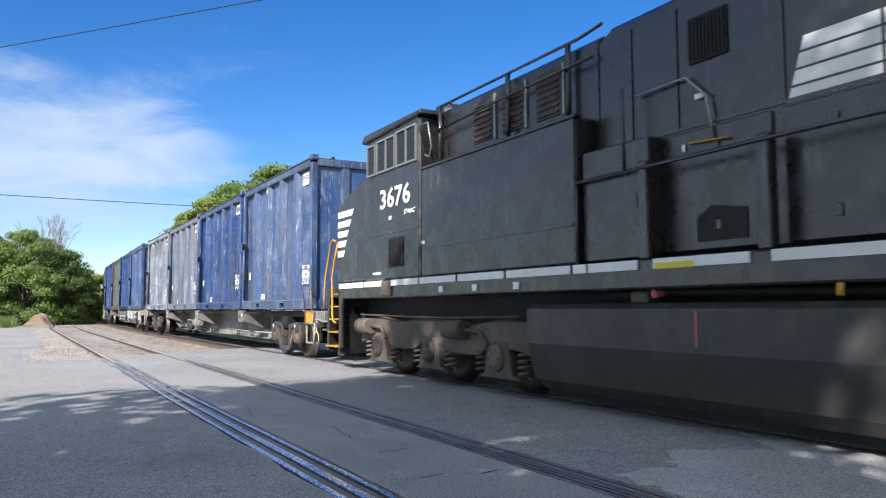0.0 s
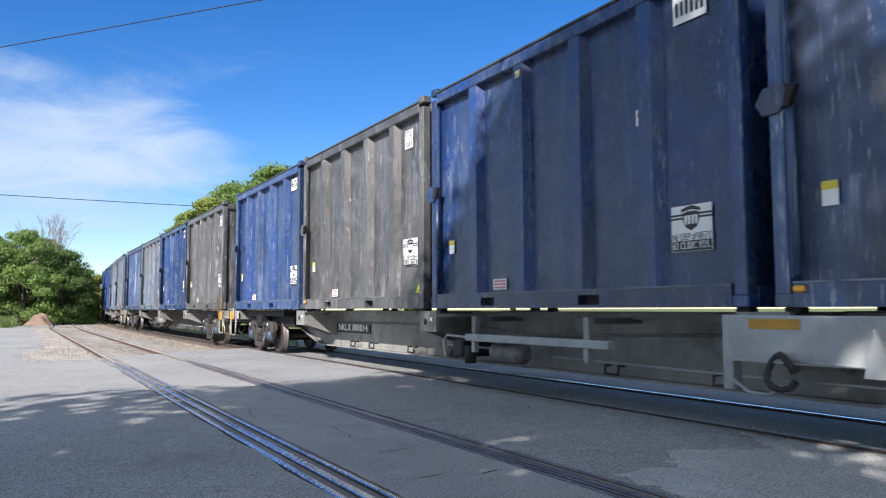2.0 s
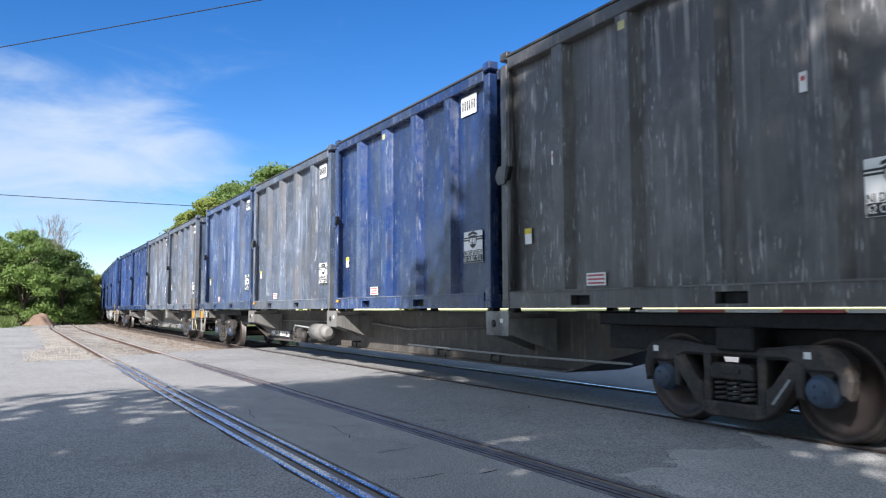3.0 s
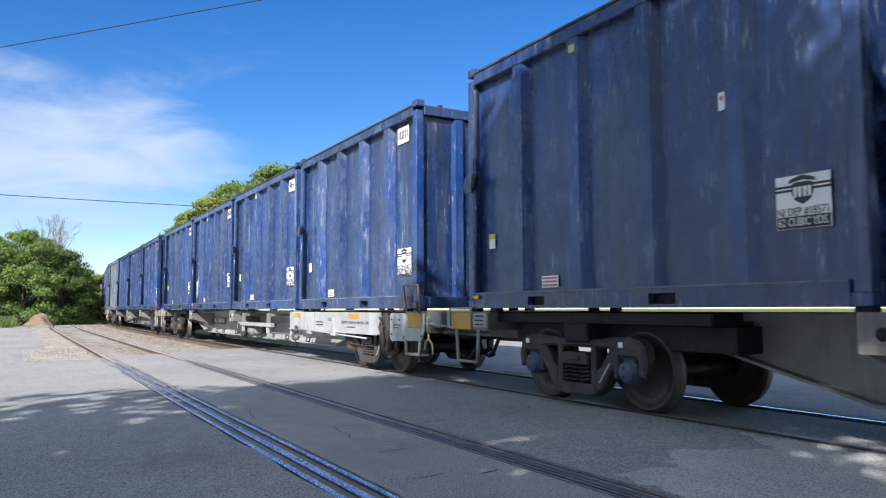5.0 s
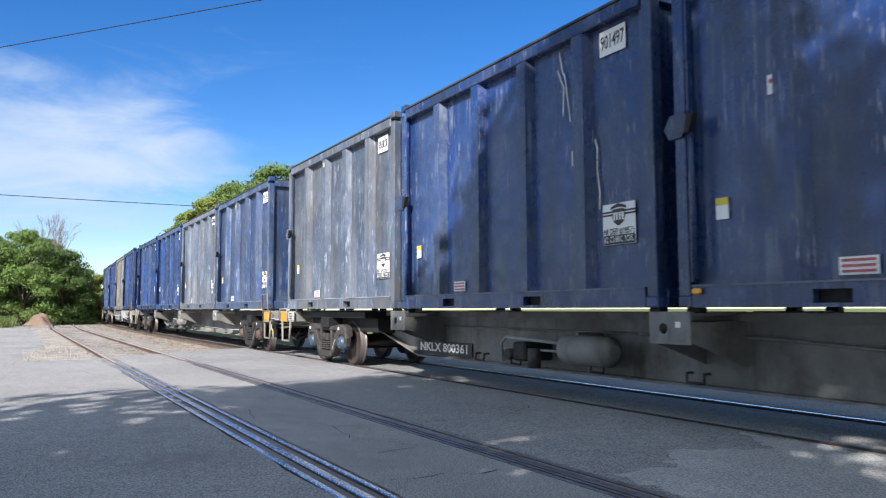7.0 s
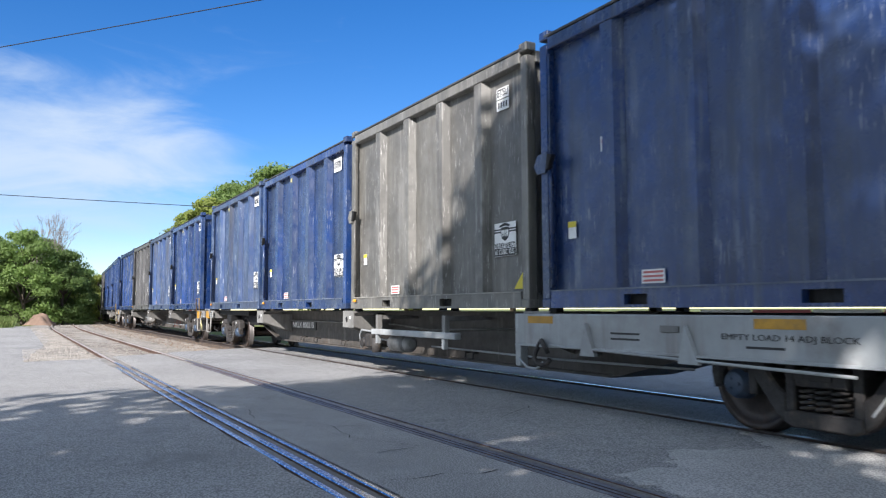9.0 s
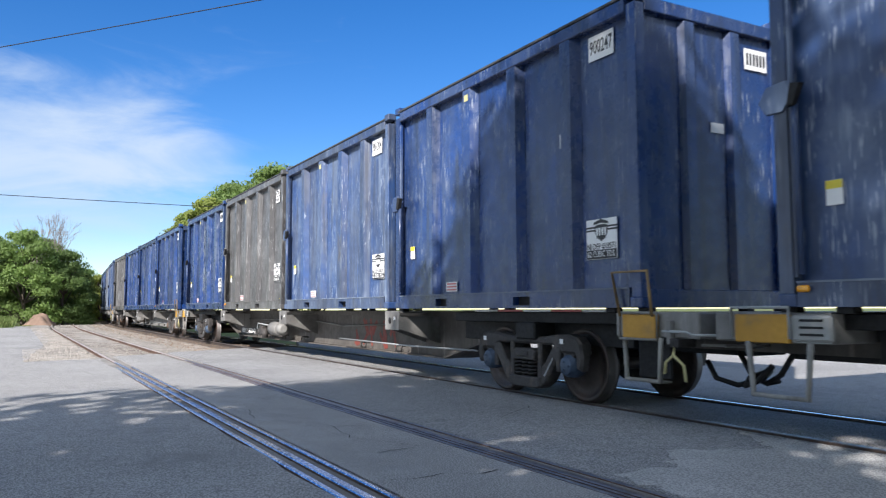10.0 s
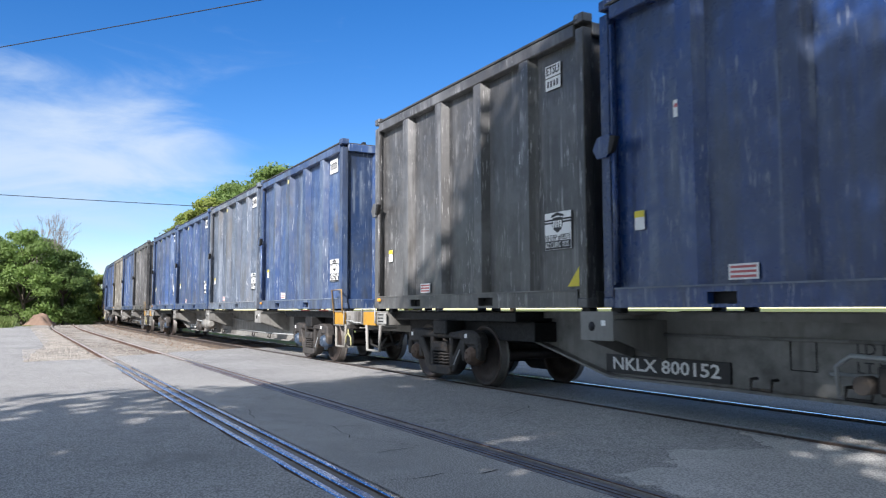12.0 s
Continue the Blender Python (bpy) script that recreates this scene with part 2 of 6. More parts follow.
RAIL_SIDE = mat("rusty_rail", (0.115, 0.066, 0.046), 0.8, 0.1, 0.35, 8, 0.4, 60, (0.09, 0.05, 0.035), 0.5)
RAIL_TOP = mat("polished_rail_head", (0.62, 0.64, 0.68), 0.22, 1.0, 0.1, 12)
RAIL_DULL = mat("dull_rail_head", (0.74, 0.78, 0.86), 0.22, 1.0, 0.15, 10, second=(0.42, 0.42, 0.44), amount=0.3)
RAIL_BROWN = mat("browned_rail_head", (0.30, 0.275, 0.265), 0.42, 0.8, 0.25, 10, second=(0.12, 0.09, 0.08), amount=0.4)
TIE = mat("weathered_tie", (0.10, 0.08, 0.065), 0.9, 0, 0.35, 6, 0.5, 40, spread=0.2)
BALLAST = mat("ballast_stone", (0.31, 0.285, 0.255), 0.9, 0, 0.4, 14, 0.4, 60, (0.26, 0.2, 0.16), 0.4)
LOCO = mat("locomotive_black", (0.0135, 0.0135, 0.0138), 0.30, 0, 0.2, 1.2, 0.03, 20, (0.017, 0.017, 0.017), 0.35, (0.026, 0.026, 0.026), spec=0.9, chipped=False)
LOUVRE = mat("rusty_louvre", (0.075, 0.058, 0.050), 0.6, 0.2, 0.3, 8, second=(0.03, 0.028, 0.027), amount=0.5)
LOCO_DIRT = mat("locomotive_dusty_steel", (0.125, 0.103, 0.083), 0.8, 0, 0.35, 4, 0.3, 30, (0.06, 0.05, 0.043), 0.4)
TANK = mat("fuel_tank_black", (0.050, 0.048, 0.046), 0.5, 0, 0.3, 2, 0.1, 20, (0.065, 0.06, 0.055), 0.5)
STRIPE = mat("white_stripe", (0.82, 0.82, 0.79), 0.5, 0, 0.12, 3, second=(0.55, 0.5, 0.42), amount=0.2)
GLASS = glass("dark_window_glass", (0.02, 0.024, 0.028))
ALU = mat("window_aluminium", (0.30, 0.30, 0.29), 0.45, 0.6, 0.1, 6)


# ---- mesh helpers ----
def quadbox(bm, x0, x1, y0, y1, z0, z1, m=0):
    v = [bm.verts.new((x, y, z)) for z in (z0, z1) for y in (y0, y1) for x in (x0, x1)]
    fs = [bm.faces.new([v[i] for i in q]) for q in ((0, 2, 3, 1), (4, 5, 7, 6), (0, 1, 5, 4), (2, 6, 7, 3), (0, 4, 6, 2), (1, 3, 7, 5))]
    for f in fs:
        f.material_index = m
    return v, fs


def box(x0, x1, y0, y1, z0, z1, bevel=0.0, seg=1, bm=None):
    bm = bm or bmesh.new()
    v, fs = quadbox(bm, x0, x1, y0, y1, z0, z1)
    if bevel:
        es = {e for f in fs for e in f.edges}
        bmesh.ops.bevel(bm, geom=list(es), offset=bevel, segments=seg, affect="EDGES", profile=0.5)
    return bm


def rod(p0, p1, r, seg=8, bm=None, r1=None, caps=True):
    """A round bar from p0 to p1."""
    bm = bm or bmesh.new()
    p0, p1 = Vector(p0), Vector(p1)
    d = (p1 - p0).normalized()
    a = d.orthogonal().normalized()
    b = d.cross(a)
    r1 = r if r1 is None else r1
    ring = [[bm.verts.new(p + (a * math.cos(t) + b * math.sin(t)) * rr) for t in (2 * math.pi * i / seg for i in range(seg))] for p, rr in ((p0, r), (p1, r1))]
    for i in range(seg):
        f = bm.faces.new((ring[0][i], ring[0][(i + 1) % seg], ring[1][(i + 1) % seg], ring[1][i]))
        f.smooth = True
    if caps:
        bm.faces.new(ring[0][::-1])
        bm.faces.new(ring[1])
    return bm


def pipe(points, r, seg=8, bm=None):
    """A bent pipe through the points, mitred at its bends."""
    bm = bm or bmesh.new()
    pts = [Vector(p) for p in points]
    rings = []
    a = None
    for i, p in enumerate(pts):
        d = (pts[min(i + 1, len(pts) - 1)] - pts[max(i - 1, 0)]).normalized()
        a = d.orthogonal().normalized() if a is None else (a - d * a.dot(d)).normalized()
        b = d.cross(a)
        rings.append([bm.verts.new(p + (a * math.cos(t) + b * math.sin(t)) * r) for t in (2 * math.pi * k / seg for k in range(seg))])
    for r0, r1 in zip(rings, rings[1:]):
        for i in range(seg):
            bm.faces.new((r0[i], r0[(i + 1) % seg], r1[(i + 1) % seg], r1[i])).smooth = True
    bm.faces.new(rings[0][::-1])
    bm.faces.new(rings[-1])
    return bm


def slab(outline, y0, y1, bevel=0.0, bm=None):
    """An outline of (x, z) points drawn out from y0 to y1."""
    bm = bm or bmesh.new()
    a = [bm.verts.new((x, y0, z)) for x, z in outline]
    b = [bm.verts.new((x, y1, z)) for x, z in outline]
    n = len(a)
    fs = [bm.faces.new(a), bm.faces.new(b[::-1])]
    for i in range(n):
        fs.append(bm.faces.new((a[i], b[i], b[(i + 1) % n], a[(i + 1) % n])))
    bmesh.ops.recalc_face_normals(bm, faces=fs)
    if bevel:
        es = {e for f in fs[:2] for e in f.edges}
        bmesh.ops.bevel(bm, geom=list(es), offset=bevel, segments=1, affect="EDGES")
    return bm


def lathe(profile, seg=32, bm=None, axis_y=0.0):
    """A profile of (y, r) points turned about the y axis."""
    bm = bm or bmesh.new()
    rings = []
    for y, r in profile:
        rings.append([bm.verts.new((r * math.cos(t), y, r * math.sin(t))) for t in (2 * math.pi * i / seg for i in range(seg))])
    for r0, r1 in zip(rings, rings[1:]):
        for i in range(seg):
            bm.faces.new((r0[i], r1[i], r1[(i + 1) % seg], r0[(i + 1) % seg])).smooth = True
    bm.faces.new(rings[0])
    bm.faces.new(rings[-1][::-1])
    bmesh.ops.recalc_face_normals(bm, faces=bm.faces)
    return bm


def mesh_of(name, bm, *mats):
    me = bpy.data.meshes.new(name)
    bm.to_mesh(me)
    bm.free()
    for m in mats:
        me.materials.append(m)
    return me


def part(name, bm, material, parent, label="", at=None):
    """One mesh object under a thing or a part; bm may be a finished mesh that several pieces share."""
    me = bm if isinstance(bm, bpy.types.Mesh) else mesh_of(name, bm, material)
    ob = new(name, me)
    ob.parent = parent
    if at is not None:
        ob.matrix_basis = at if isinstance(at, Matrix) else Matrix.Translation(at)
    return tagged(ob, label)


def letters(text, height, material, bold=0.0, shear=0.0, width=0.0):
    """Writing as a flat mesh in the x-z plane, facing -y, centred; built-in font."""
    cu = bpy.data.curves.new("writing", "FONT")
    cu.body, cu.size, cu.align_x, cu.align_y = text, height * 1.4, "CENTER", "CENTER"
    cu.offset, cu.shear, cu.extrude, cu.resolution_u = bold, shear, 0.0015, 2
    ob = bpy.data.objects.new("writing", cu)
    scene.collection.objects.link(ob)
    bpy.context.view_layer.update()
    me = bpy.data.meshes.new_from_object(ob.evaluated_get(bpy.context.evaluated_depsgraph_get()))
    me.transform(Matrix.Rotation(radians(90), 4, "X"))
    bpy.data.objects.remove(ob)
    if width:
        xs = [v.co.x for v in me.vertices]
        k = width / (max(xs) - min(xs))
        me.transform(Matrix.Diagonal((k, 1, 1, 1)))
    me.materials.clear()
    me.materials.append(material)
    return me


# ---- the line of the track: straight past the crossing, then a long curve ----
CURVE_FROM, CURVE = -46.0, 0.00225


def on_track(s, aside=0.0):
    """Place and heading (radians) at s metres along the main track, aside metres off its centre line."""
    u = max(CURVE_FROM - s, 0.0)
    a = CURVE * u
    x = CURVE_FROM - math.sin(a) / CURVE if u else s
    y = (1 - math.cos(a)) / CURVE
    return Vector((x + aside * math.sin(a), y + aside * math.cos(a), 0)), -a


# ---- containers ----
BOX_L, BOX_W, BOX_H, GAP = 6.06, 2.44, 3.48, 0.29
HALF = BOX_L / 2
Y0 = BOX_W / 2
RIBS = (1.78, 0.60, -0.59, -1.77)


def rib_mesh(h, w0, w1, d, top):
    """An upright hat-shaped stiffener facing -y, its head sloped back under the top rail."""
    bm = bmesh.new()
    rows = []
    for z, k in ((0, 1.0), (h - top, 1.0), (h, 1.0)):
        rows.append([bm.verts.new(p) for p in ((-w0 / 2, 0, z), (-w1 / 2, -d * k, z), (w1 / 2, -d * k, z), (w0 / 2, 0, z))])
    for a, b in zip(rows, rows[1:]):
        for i in range(3):
            bm.faces.new((a[i], a[i + 1], b[i + 1], b[i]))
    bm.faces.new(rows[0][::-1])
    bm.faces.new(rows[-1])
    return bm


def side_rail_mesh(mats):
    """Bottom side rail with two fork pockets in its near side, each closed by a dark plate for its inner shade."""
    bm = bmesh.new()
    xs = [-HALF + 0.18, -1.55, -1.20, 0.62, 1.00, HALF - 0.18]
    for i, (a, b) in enumerate(zip(xs, xs[1:])):
        if i in (1, 3):
            quadbox(bm, a, b, 0, 0.10, 0.15, 0.22)
            quadbox(bm, a, b, 0, 0.10, 0, 0.035)
            quadbox(bm, a, b, 0.095, 0.11, 0.03, 0.155, 1)
        else:
            quadbox(bm, a, b, 0, 0.10, 0, 0.22)
    quadbox(bm, xs[0], xs[-1], -0.012, 0.0, 0.205, 0.222, 2)
    return mesh_of("bottom_rail", bm, *mats)


def casting_mesh(m):
    bm = box(-0.089, 0.089, -0.081, 0.081, -0.059, 0.059, 0.012)
    me = mesh_of("corner_casting", bm, m, DARK)
    return me


def panel_mesh(length, height, mats, seed, dents=0.009, axis="x"):
    """A thin steel sheet, slightly dished and dented between its ribs."""
    rnd = random.Random(seed)
    nx, nz = int(length / 0.2), int(height / 0.2)
    ph = [rnd.uniform(0, 50) for _ in range(3)]
    verts, faces = [], []
    for layer in (0, 1):
        for j in range(nz + 1):
            for i in range(nx + 1):
                x, z = -length / 2 + length * i / nx, height * j / nz
                edge = min(1, 4 * i / nx, 4 * (1 - i / nx)) * min(1, 4 * j / nz, 4 * (1 - j / nz))
                d = noise.noise(Vector((x * 1.1 + ph[0], z * 0.8 + ph[1], ph[2]))) * dents * 1.6 * edge
                d += noise.noise(Vector((x * 3.1 + ph[0], z * 2.2, ph[2]))) * dents * 0.5 * edge
                verts.append((x, d + (0.02 if layer else 0), z))
    w = nx + 1
    n = w * (nz + 1)
    for j in range(nz):
        for i in range(nx):
            a = j * w + i
            faces.append((a, a + 1, a + 1 + w, a + w))
            faces.append((n + a, n + a + w, n + a + w + 1, n + a + 1))
    me = bpy.data.meshes.new("sheet")
    me.from_pydata(verts, [], faces)
    for p in me.polygons:
        p.use_smooth = True
    for m in mats:
        me.materials.append(m)
    return me


def sticker_sheet(w, h, m, t=0.003):
    return mesh_of("sticker", box(-w / 2, w / 2, -t, 0, -h / 2, h / 2), m)


TEXTS = {
    "permit": letters("NJ DEP #18571", 0.074, INK, width=0.49),
    "mark": letters("ETSU", 0.11, INK, 0.002, width=0.26),
    "volume": letters("62 CUBIC YDS.", 0.074, WHITE, width=0.48),
}
ST = {
    "placard": sticker_sheet(0.44, 0.30, SIGN), "sign": sticker_sheet(0.53, 0.47, SIGN), "tag": sticker_sheet(0.08, 0.18, SIGN),
    "caution": sticker_sheet(0.15, 0.21, SIGN), "notice": sticker_sheet(0.34, 0.15, SIGN), "band": sticker_sheet(0.51, 0.105, INK),
    "bar": sticker_sheet(0.036, 0.15, INK), "redbar": sticker_sheet(0.29, 0.022, RED), "head": sticker_sheet(0.148, 0.07, LIME),
    "mark": sticker_sheet(0.04, 0.04, RED), "label": sticker_sheet(0.22, 0.12, SIGN), "mark_plate": sticker_sheet(0.31, 0.155, SIGN), "digit": sticker_sheet(0.03, 0.08, INK), "riblabel": sticker_sheet(0.11, 0.10, RIB_TAG), "plate": sticker_sheet(0.40, 0.26, SIGN),
}


SHIELD = mesh_of("emblem", slab([(-0.105, 0.07), (-0.06, 0.085), (0.06, 0.085), (0.105, 0.07), (0.105, -0.01), (0.075, -0.07), (0, -0.11), (-0.075, -0.07), (-0.105, -0.01)], -0.003, 0), INK)
SHIELD_CAP = mesh_of("emblem_cap", slab([(-0.13, 0.0), (-0.12, 0.03), (0, 0.065), (0.12, 0.03), (0.13, 0.0), (0, 0.022)], -0.0025, 0), INK)
SHIELD_BAR = mesh_of("emblem_bar", slab([(-0.085, 0.010), (0.085, 0.010), (0.085, -0.010), (-0.085, -0.010)], -0.0025, 0), INK)
SHIELD_FIELD = mesh_of("emblem_field", slab([(-0.018, 0.045), (0.018, 0.045), (0.012, -0.045), (-0.012, -0.045)], -0.005, -0.003), WHITE)
TRIANGLE = mesh_of("reflector", slab([(0, 0), (0.26, 0), (0.26, 0.28)], -0.003, 0), LIME)
LABELS = {
    "blue": "weathered blue steel waste container with upright ribs and stickers",
    "navy": "dark navy steel waste container, scratched, with white signs",
    "pale": "faded chalky blue-grey steel waste container with streaked paint",
    "grey": "weathered grey-brown steel waste container with streaks and dents",
    "chalk": "dark navy steel waste container bleached chalky and tagged",
    "dusty": "black steel waste container greyed by pale dust",
    "black": "scuffed black steel waste container with white sign",
}


def container(colour, seed):
    """One waste container: origin at the middle of its underside, front end towards +x."""
    m = PAINT[colour]
    rnd = random.Random(seed)
    th = tagged(new("waste_container"), LABELS[colour], "container", "containers on the flat cars")
    rail = side_rail_mesh((m, DARK, WORN[colour]))
    rib = mesh_of("rib", rib_mesh(BOX_H - 0.40, 0.36, 0.20, 0.11, 0.12), m)
    endrib = mesh_of("rib", rib_mesh(BOX_H - 0.40, 0.24, 0.15, 0.07, 0.1), m)
    post = mesh_of("corner_post", box(-0.075, 0.075, -0.07, 0.07, 0.11, BOX_H - 0.11, 0.01), m)
    cast = casting_mesh(m)
    toprail = mesh_of("top_rail", box(-HALF + 0.17, HALF - 0.17, 0, 0.14, BOX_H - 0.19, BOX_H - 0.03, 0.012), m)
    endtop = mesh_of("end_rail", box(-Y0 + 0.15, Y0 - 0.15, 0, 0.12, BOX_H - 0.19, BOX_H - 0.03, 0.01), m)
    endbot = mesh_of("end_rail", box(-Y0 + 0.15, Y0 - 0.15, 0, 0.12, 0.0, 0.20, 0.01), m)
    turn = Matrix.Rotation(math.pi, 4, "Z")
    front = Matrix.Rotation(radians(90), 4, "Z")
    for side in (Matrix.Identity(4), turn):
        part("side_panel", panel_mesh(BOX_L - 0.3, BOX_H - 0.38, (m,), rnd.random()), m, th, at=side @ Matrix.Translation((0, -Y0 + 0.12, 0.21)))
        part("bottom_rail", rail, m, th, at=side @ Matrix.Translation((0, -Y0, 0)))
        part("top_rail", toprail, m, th, at=side @ Matrix.Translation((0, -Y0 - 0.004, 0)))
        for x in RIBS:
            part("rib", rib, m, th, at=side @ Matrix.Translation((x, -Y0 + 0.12, 0.22)))
        for x in (-HALF + 0.075, HALF - 0.075):
            part("corner_post", post, m, th, at=side @ Matrix.Translation((x, -Y0 + 0.07, 0)))
            for z in (0.059, BOX_H + 0.012):
                part("corner_casting", cast, m, th, at=side @ Matrix.Translation((math.copysign(HALF - 0.085, x), -Y0 + 0.075, z)))
        end = side @ front
        part("end_panel", panel_mesh(BOX_W - 0.3, BOX_H - 0.36, (m,), rnd.random()), m, th, at=end @ Matrix.Translation((0, -HALF + 0.08, 0.19)))
        part("end_rail", endtop, m, th, at=end @ Matrix.Translation((0, -HALF, 0)))
        part("end_rail", endbot, m, th, at=end @ Matrix.Translation((0, -HALF, 0)))
        for x in (-0.38, 0.38):
            part("rib", endrib, m, th, at=end @ Matrix.Translation((x, -HALF + 0.08, 0.20)))
    roof = bmesh.new()
    box(-HALF + 0.10, HALF - 0.10, -Y0 - 0.01, Y0 + 0.01, BOX_H - 0.025, BOX_H + 0.012, 0.008, bm=roof)
    for i in range(5):
        x = -2.3 + i * 1.15
        box(x - 0.05, x + 0.05, -Y0 + 0.05, Y0 - 0.05, BOX_H + 0.01, BOX_H + 0.035, bm=roof)
    part("roof", roof, ROOF, th, "dark roof sheet")
    part("floor", box(-HALF + 0.12, HALF - 0.12, -Y0 + 0.1, Y0 - 0.1, 0.03, 0.12), DARK, th)
    for x, y in ((HALF - 0.5, -0.9), (HALF - 0.28, -0.62), (HALF - 0.55, 0.2)):
        part("lid_clamp", box(x - 0.05, x + 0.05, y - 0.04, y + 0.04, BOX_H + 0.01, BOX_H + 0.09, 0.01), DARK, th)
    # door gear at the rear corner of the near side
    xr = -HALF
    part("hinge_plate", slab([(xr - 0.05, 1.70), (xr - 0.12, 1.82), (xr - 0.04, 1.95), (xr + 0.16, 1.97), (xr + 0.22, 1.84), (xr + 0.12, 1.70)], -Y0 - 0.03, -Y0 + 0.01, 0.006), m, th)
    part("latch", slab([(xr + 0.20, 1.72), (xr + 0.26, 1.72), (xr + 0.34, 1.90), (xr + 0.24, 1.92)], -Y0 - 0.09, -Y0 - 0.02, 0.008), DARK, th)
    lock = pipe([(xr + 0.24, -Y0 - 0.01, 0.28), (xr + 0.24, -Y0 - 0.02, 1.2), (xr + 0.24, -Y0 - 0.03, 1.76)], 0.028)
    part("lock_rod", lock, m, th)
    part("door_edge", box(xr + 0.155, xr + 0.185, -Y0 + 0.01, -Y0 + 0.06, 0.25, BOX_H - 0.25, 0.005), m, th)
    if rnd.random() < 0.35:
        part("marker_lamp", box(xr + 0.20, xr + 0.32, -Y0 - 0.05, -Y0 - 0.012, 0.125, 0.185, 0.02, 2), AMBER, th, "amber marker lens")
    # stickers on the near side
    yp = -Y0 + 0.10

    def stick(name, mesh, x, z, parent=th, y=yp, label=""):
        return part(name, mesh, None, parent, label, at=(x, y, z))

    if colour in ("black", "dusty"):
        pl = stick("mark_panel", ST["mark_plate"], 2.31, 3.04)
        stick("writing", TEXTS["mark"], 0, 0, pl, -0.005)
        pl = stick("number_panel", ST["mark_plate"], 2.31, 2.87)
        for i in range(4):
            stick("number_bar", ST["digit"], -0.095 + i * 0.063, 0, pl, -0.004)
    else:
        pl = stick("number_panel", ST["placard"], 2.32 + rnd.uniform(-0.04, 0.04), 3.08, label="white number placard")
        for i in range(6):
            stick("number_bar", ST["bar"], -0.165 + i * 0.066, 0, pl, -0.004)
    sg = stick("sign", ST["sign"], 2.36 + rnd.uniform(-0.06, 0.04), (0.97 if colour in ("black", "dusty") else 0.80) + rnd.uniform(-0.03, 0.03), label="white sign with black shield emblem")
    stick("emblem", SHIELD, 0, 0.085, sg, -0.004)
    stick("emblem_cap", SHIELD_CAP, 0, 0.168, sg, -0.0075)
    for bx in (-0.185, 0.185):
        for bz in (0.105, 0.140):
            stick("emblem_bar", SHIELD_BAR, bx, bz, sg, -0.004)
    for bx in (-0.07, -0.025, 0.025, 0.07):
        stick("emblem_field", SHIELD_FIELD, bx, 0.085, sg, -0.004)
    stick("writing", TEXTS["permit"], 0, -0.088, sg, -0.006)
    stick("band", ST["band"], 0, -0.178, sg, -0.004)
    stick("writing", TEXTS["volume"], 0, -0.178, sg, -0.010)
    for x, z in ((1.57, 1.85 + rnd.uniform(-0.05, 0.25)), (-1.95, 1.95 + rnd.uniform(-0.05, 0.2))):
        tg = stick("tag", ST["tag"], x + rnd.uniform(-0.03, 0.03), z)
        stick("mark", ST["mark"], 0, 0.03, tg, -0.004)
    ca = stick("caution_label", ST["caution"], -2.54, 0.95)
    stick("header", ST["head"], 0, 0.068, ca, -0.004)
    no = stick("notice", ST["notice"], -1.20, 0.335)
    for z in (0.045, 0.0, -0.045):
        stick("print_bar", ST["redbar"], 0, z, no, -0.004)
    if rnd.random() < 0.6:
        part("rib_label", ST["riblabel"], None, th, at=(-0.59, -Y0 + 0.008, 3.16))
    ep = part("number_panel", ST["plate"], None, th, at=front @ Matrix.Translation((0.80, -HALF + 0.06, 3.02)))
    for i in range(6):
        stick("number_bar", ST["bar"], -0.15 + i * 0.06, 0, ep, -0.004)
    part("label", ST["label"], None, th, at=front @ Matrix.Translation((0.1, -HALF + 0.065, 2.1)))
    if colour in ("black", "dusty"):
        stick("reflector", TRIANGLE, 2.55, 0.26, label="yellow reflective triangle")
    return th


# ---- flat cars ----
PITCH, SPEED, START = 26.794, 22.4816, -16.539
DECK = 1.172
BOGIES = (-2.36, -22.86)
CAR_END = -(4 * BOX_L + 3 * GAP)


def wheelset_mesh():
    """Two wheels on their axle, turned about y."""
    bm = bmesh.new()
    for s in (-1, 1):
        prof = [(-0.82, 0.10), (-0.82, 0.13), (-0.775, 0.18), (-0.755, 0.30), (-0.76, 0.385), (-0.795, 0.40), (-0.80, 0.448), (-0.79, 0.455), (-0.70, 0.458), (-0.685, 0.465), (-0.672, 0.485), (-0.655, 0.485), (-0.652, 0.40), (-0.70, 0.37), (-0.71, 0.20), (-0.64, 0.13), (-0.64, 0.09)]
        lathe([(y * -s if s > 0 else y, r) for y, r in prof], 40, bm)
    rod((0, -0.66, 0), (0, 0.66, 0), 0.085, 12, bm)
    for f in bm.faces:
        c = f.calc_center_median()
        rr = math.hypot(c.x, c.z)
        if 0.44 < rr < 0.475 and 0.66 < abs(c.y) < 0.79:
            f.material_index = 1
    return mesh_of("wheelset", bm, WHEEL, TREAD)


WHEELSET = wheelset_mesh()


def cap_mesh(m):
    bm = lathe([(-1.10, 0.0001), (-1.10, 0.10), (-1.09, 0.115), (-1.05, 0.12), (-1.045, 0.14), (-0.92, 0.15), (-0.84, 0.12)], 20)
    for i in range(3):
        a = 2 * math.pi * i / 3
        rod((0.06 * math.cos(a), -1.116, 0.06 * math.sin(a)), (0.06 * math.cos(a), -1.095, 0.055 * math.sin(a)), 0.016, 6, bm)
    return mesh_of("bearing_cap", bm, m)


CAPS = (cap_mesh(CAP_PAINT), cap_mesh(CAP_RUST))


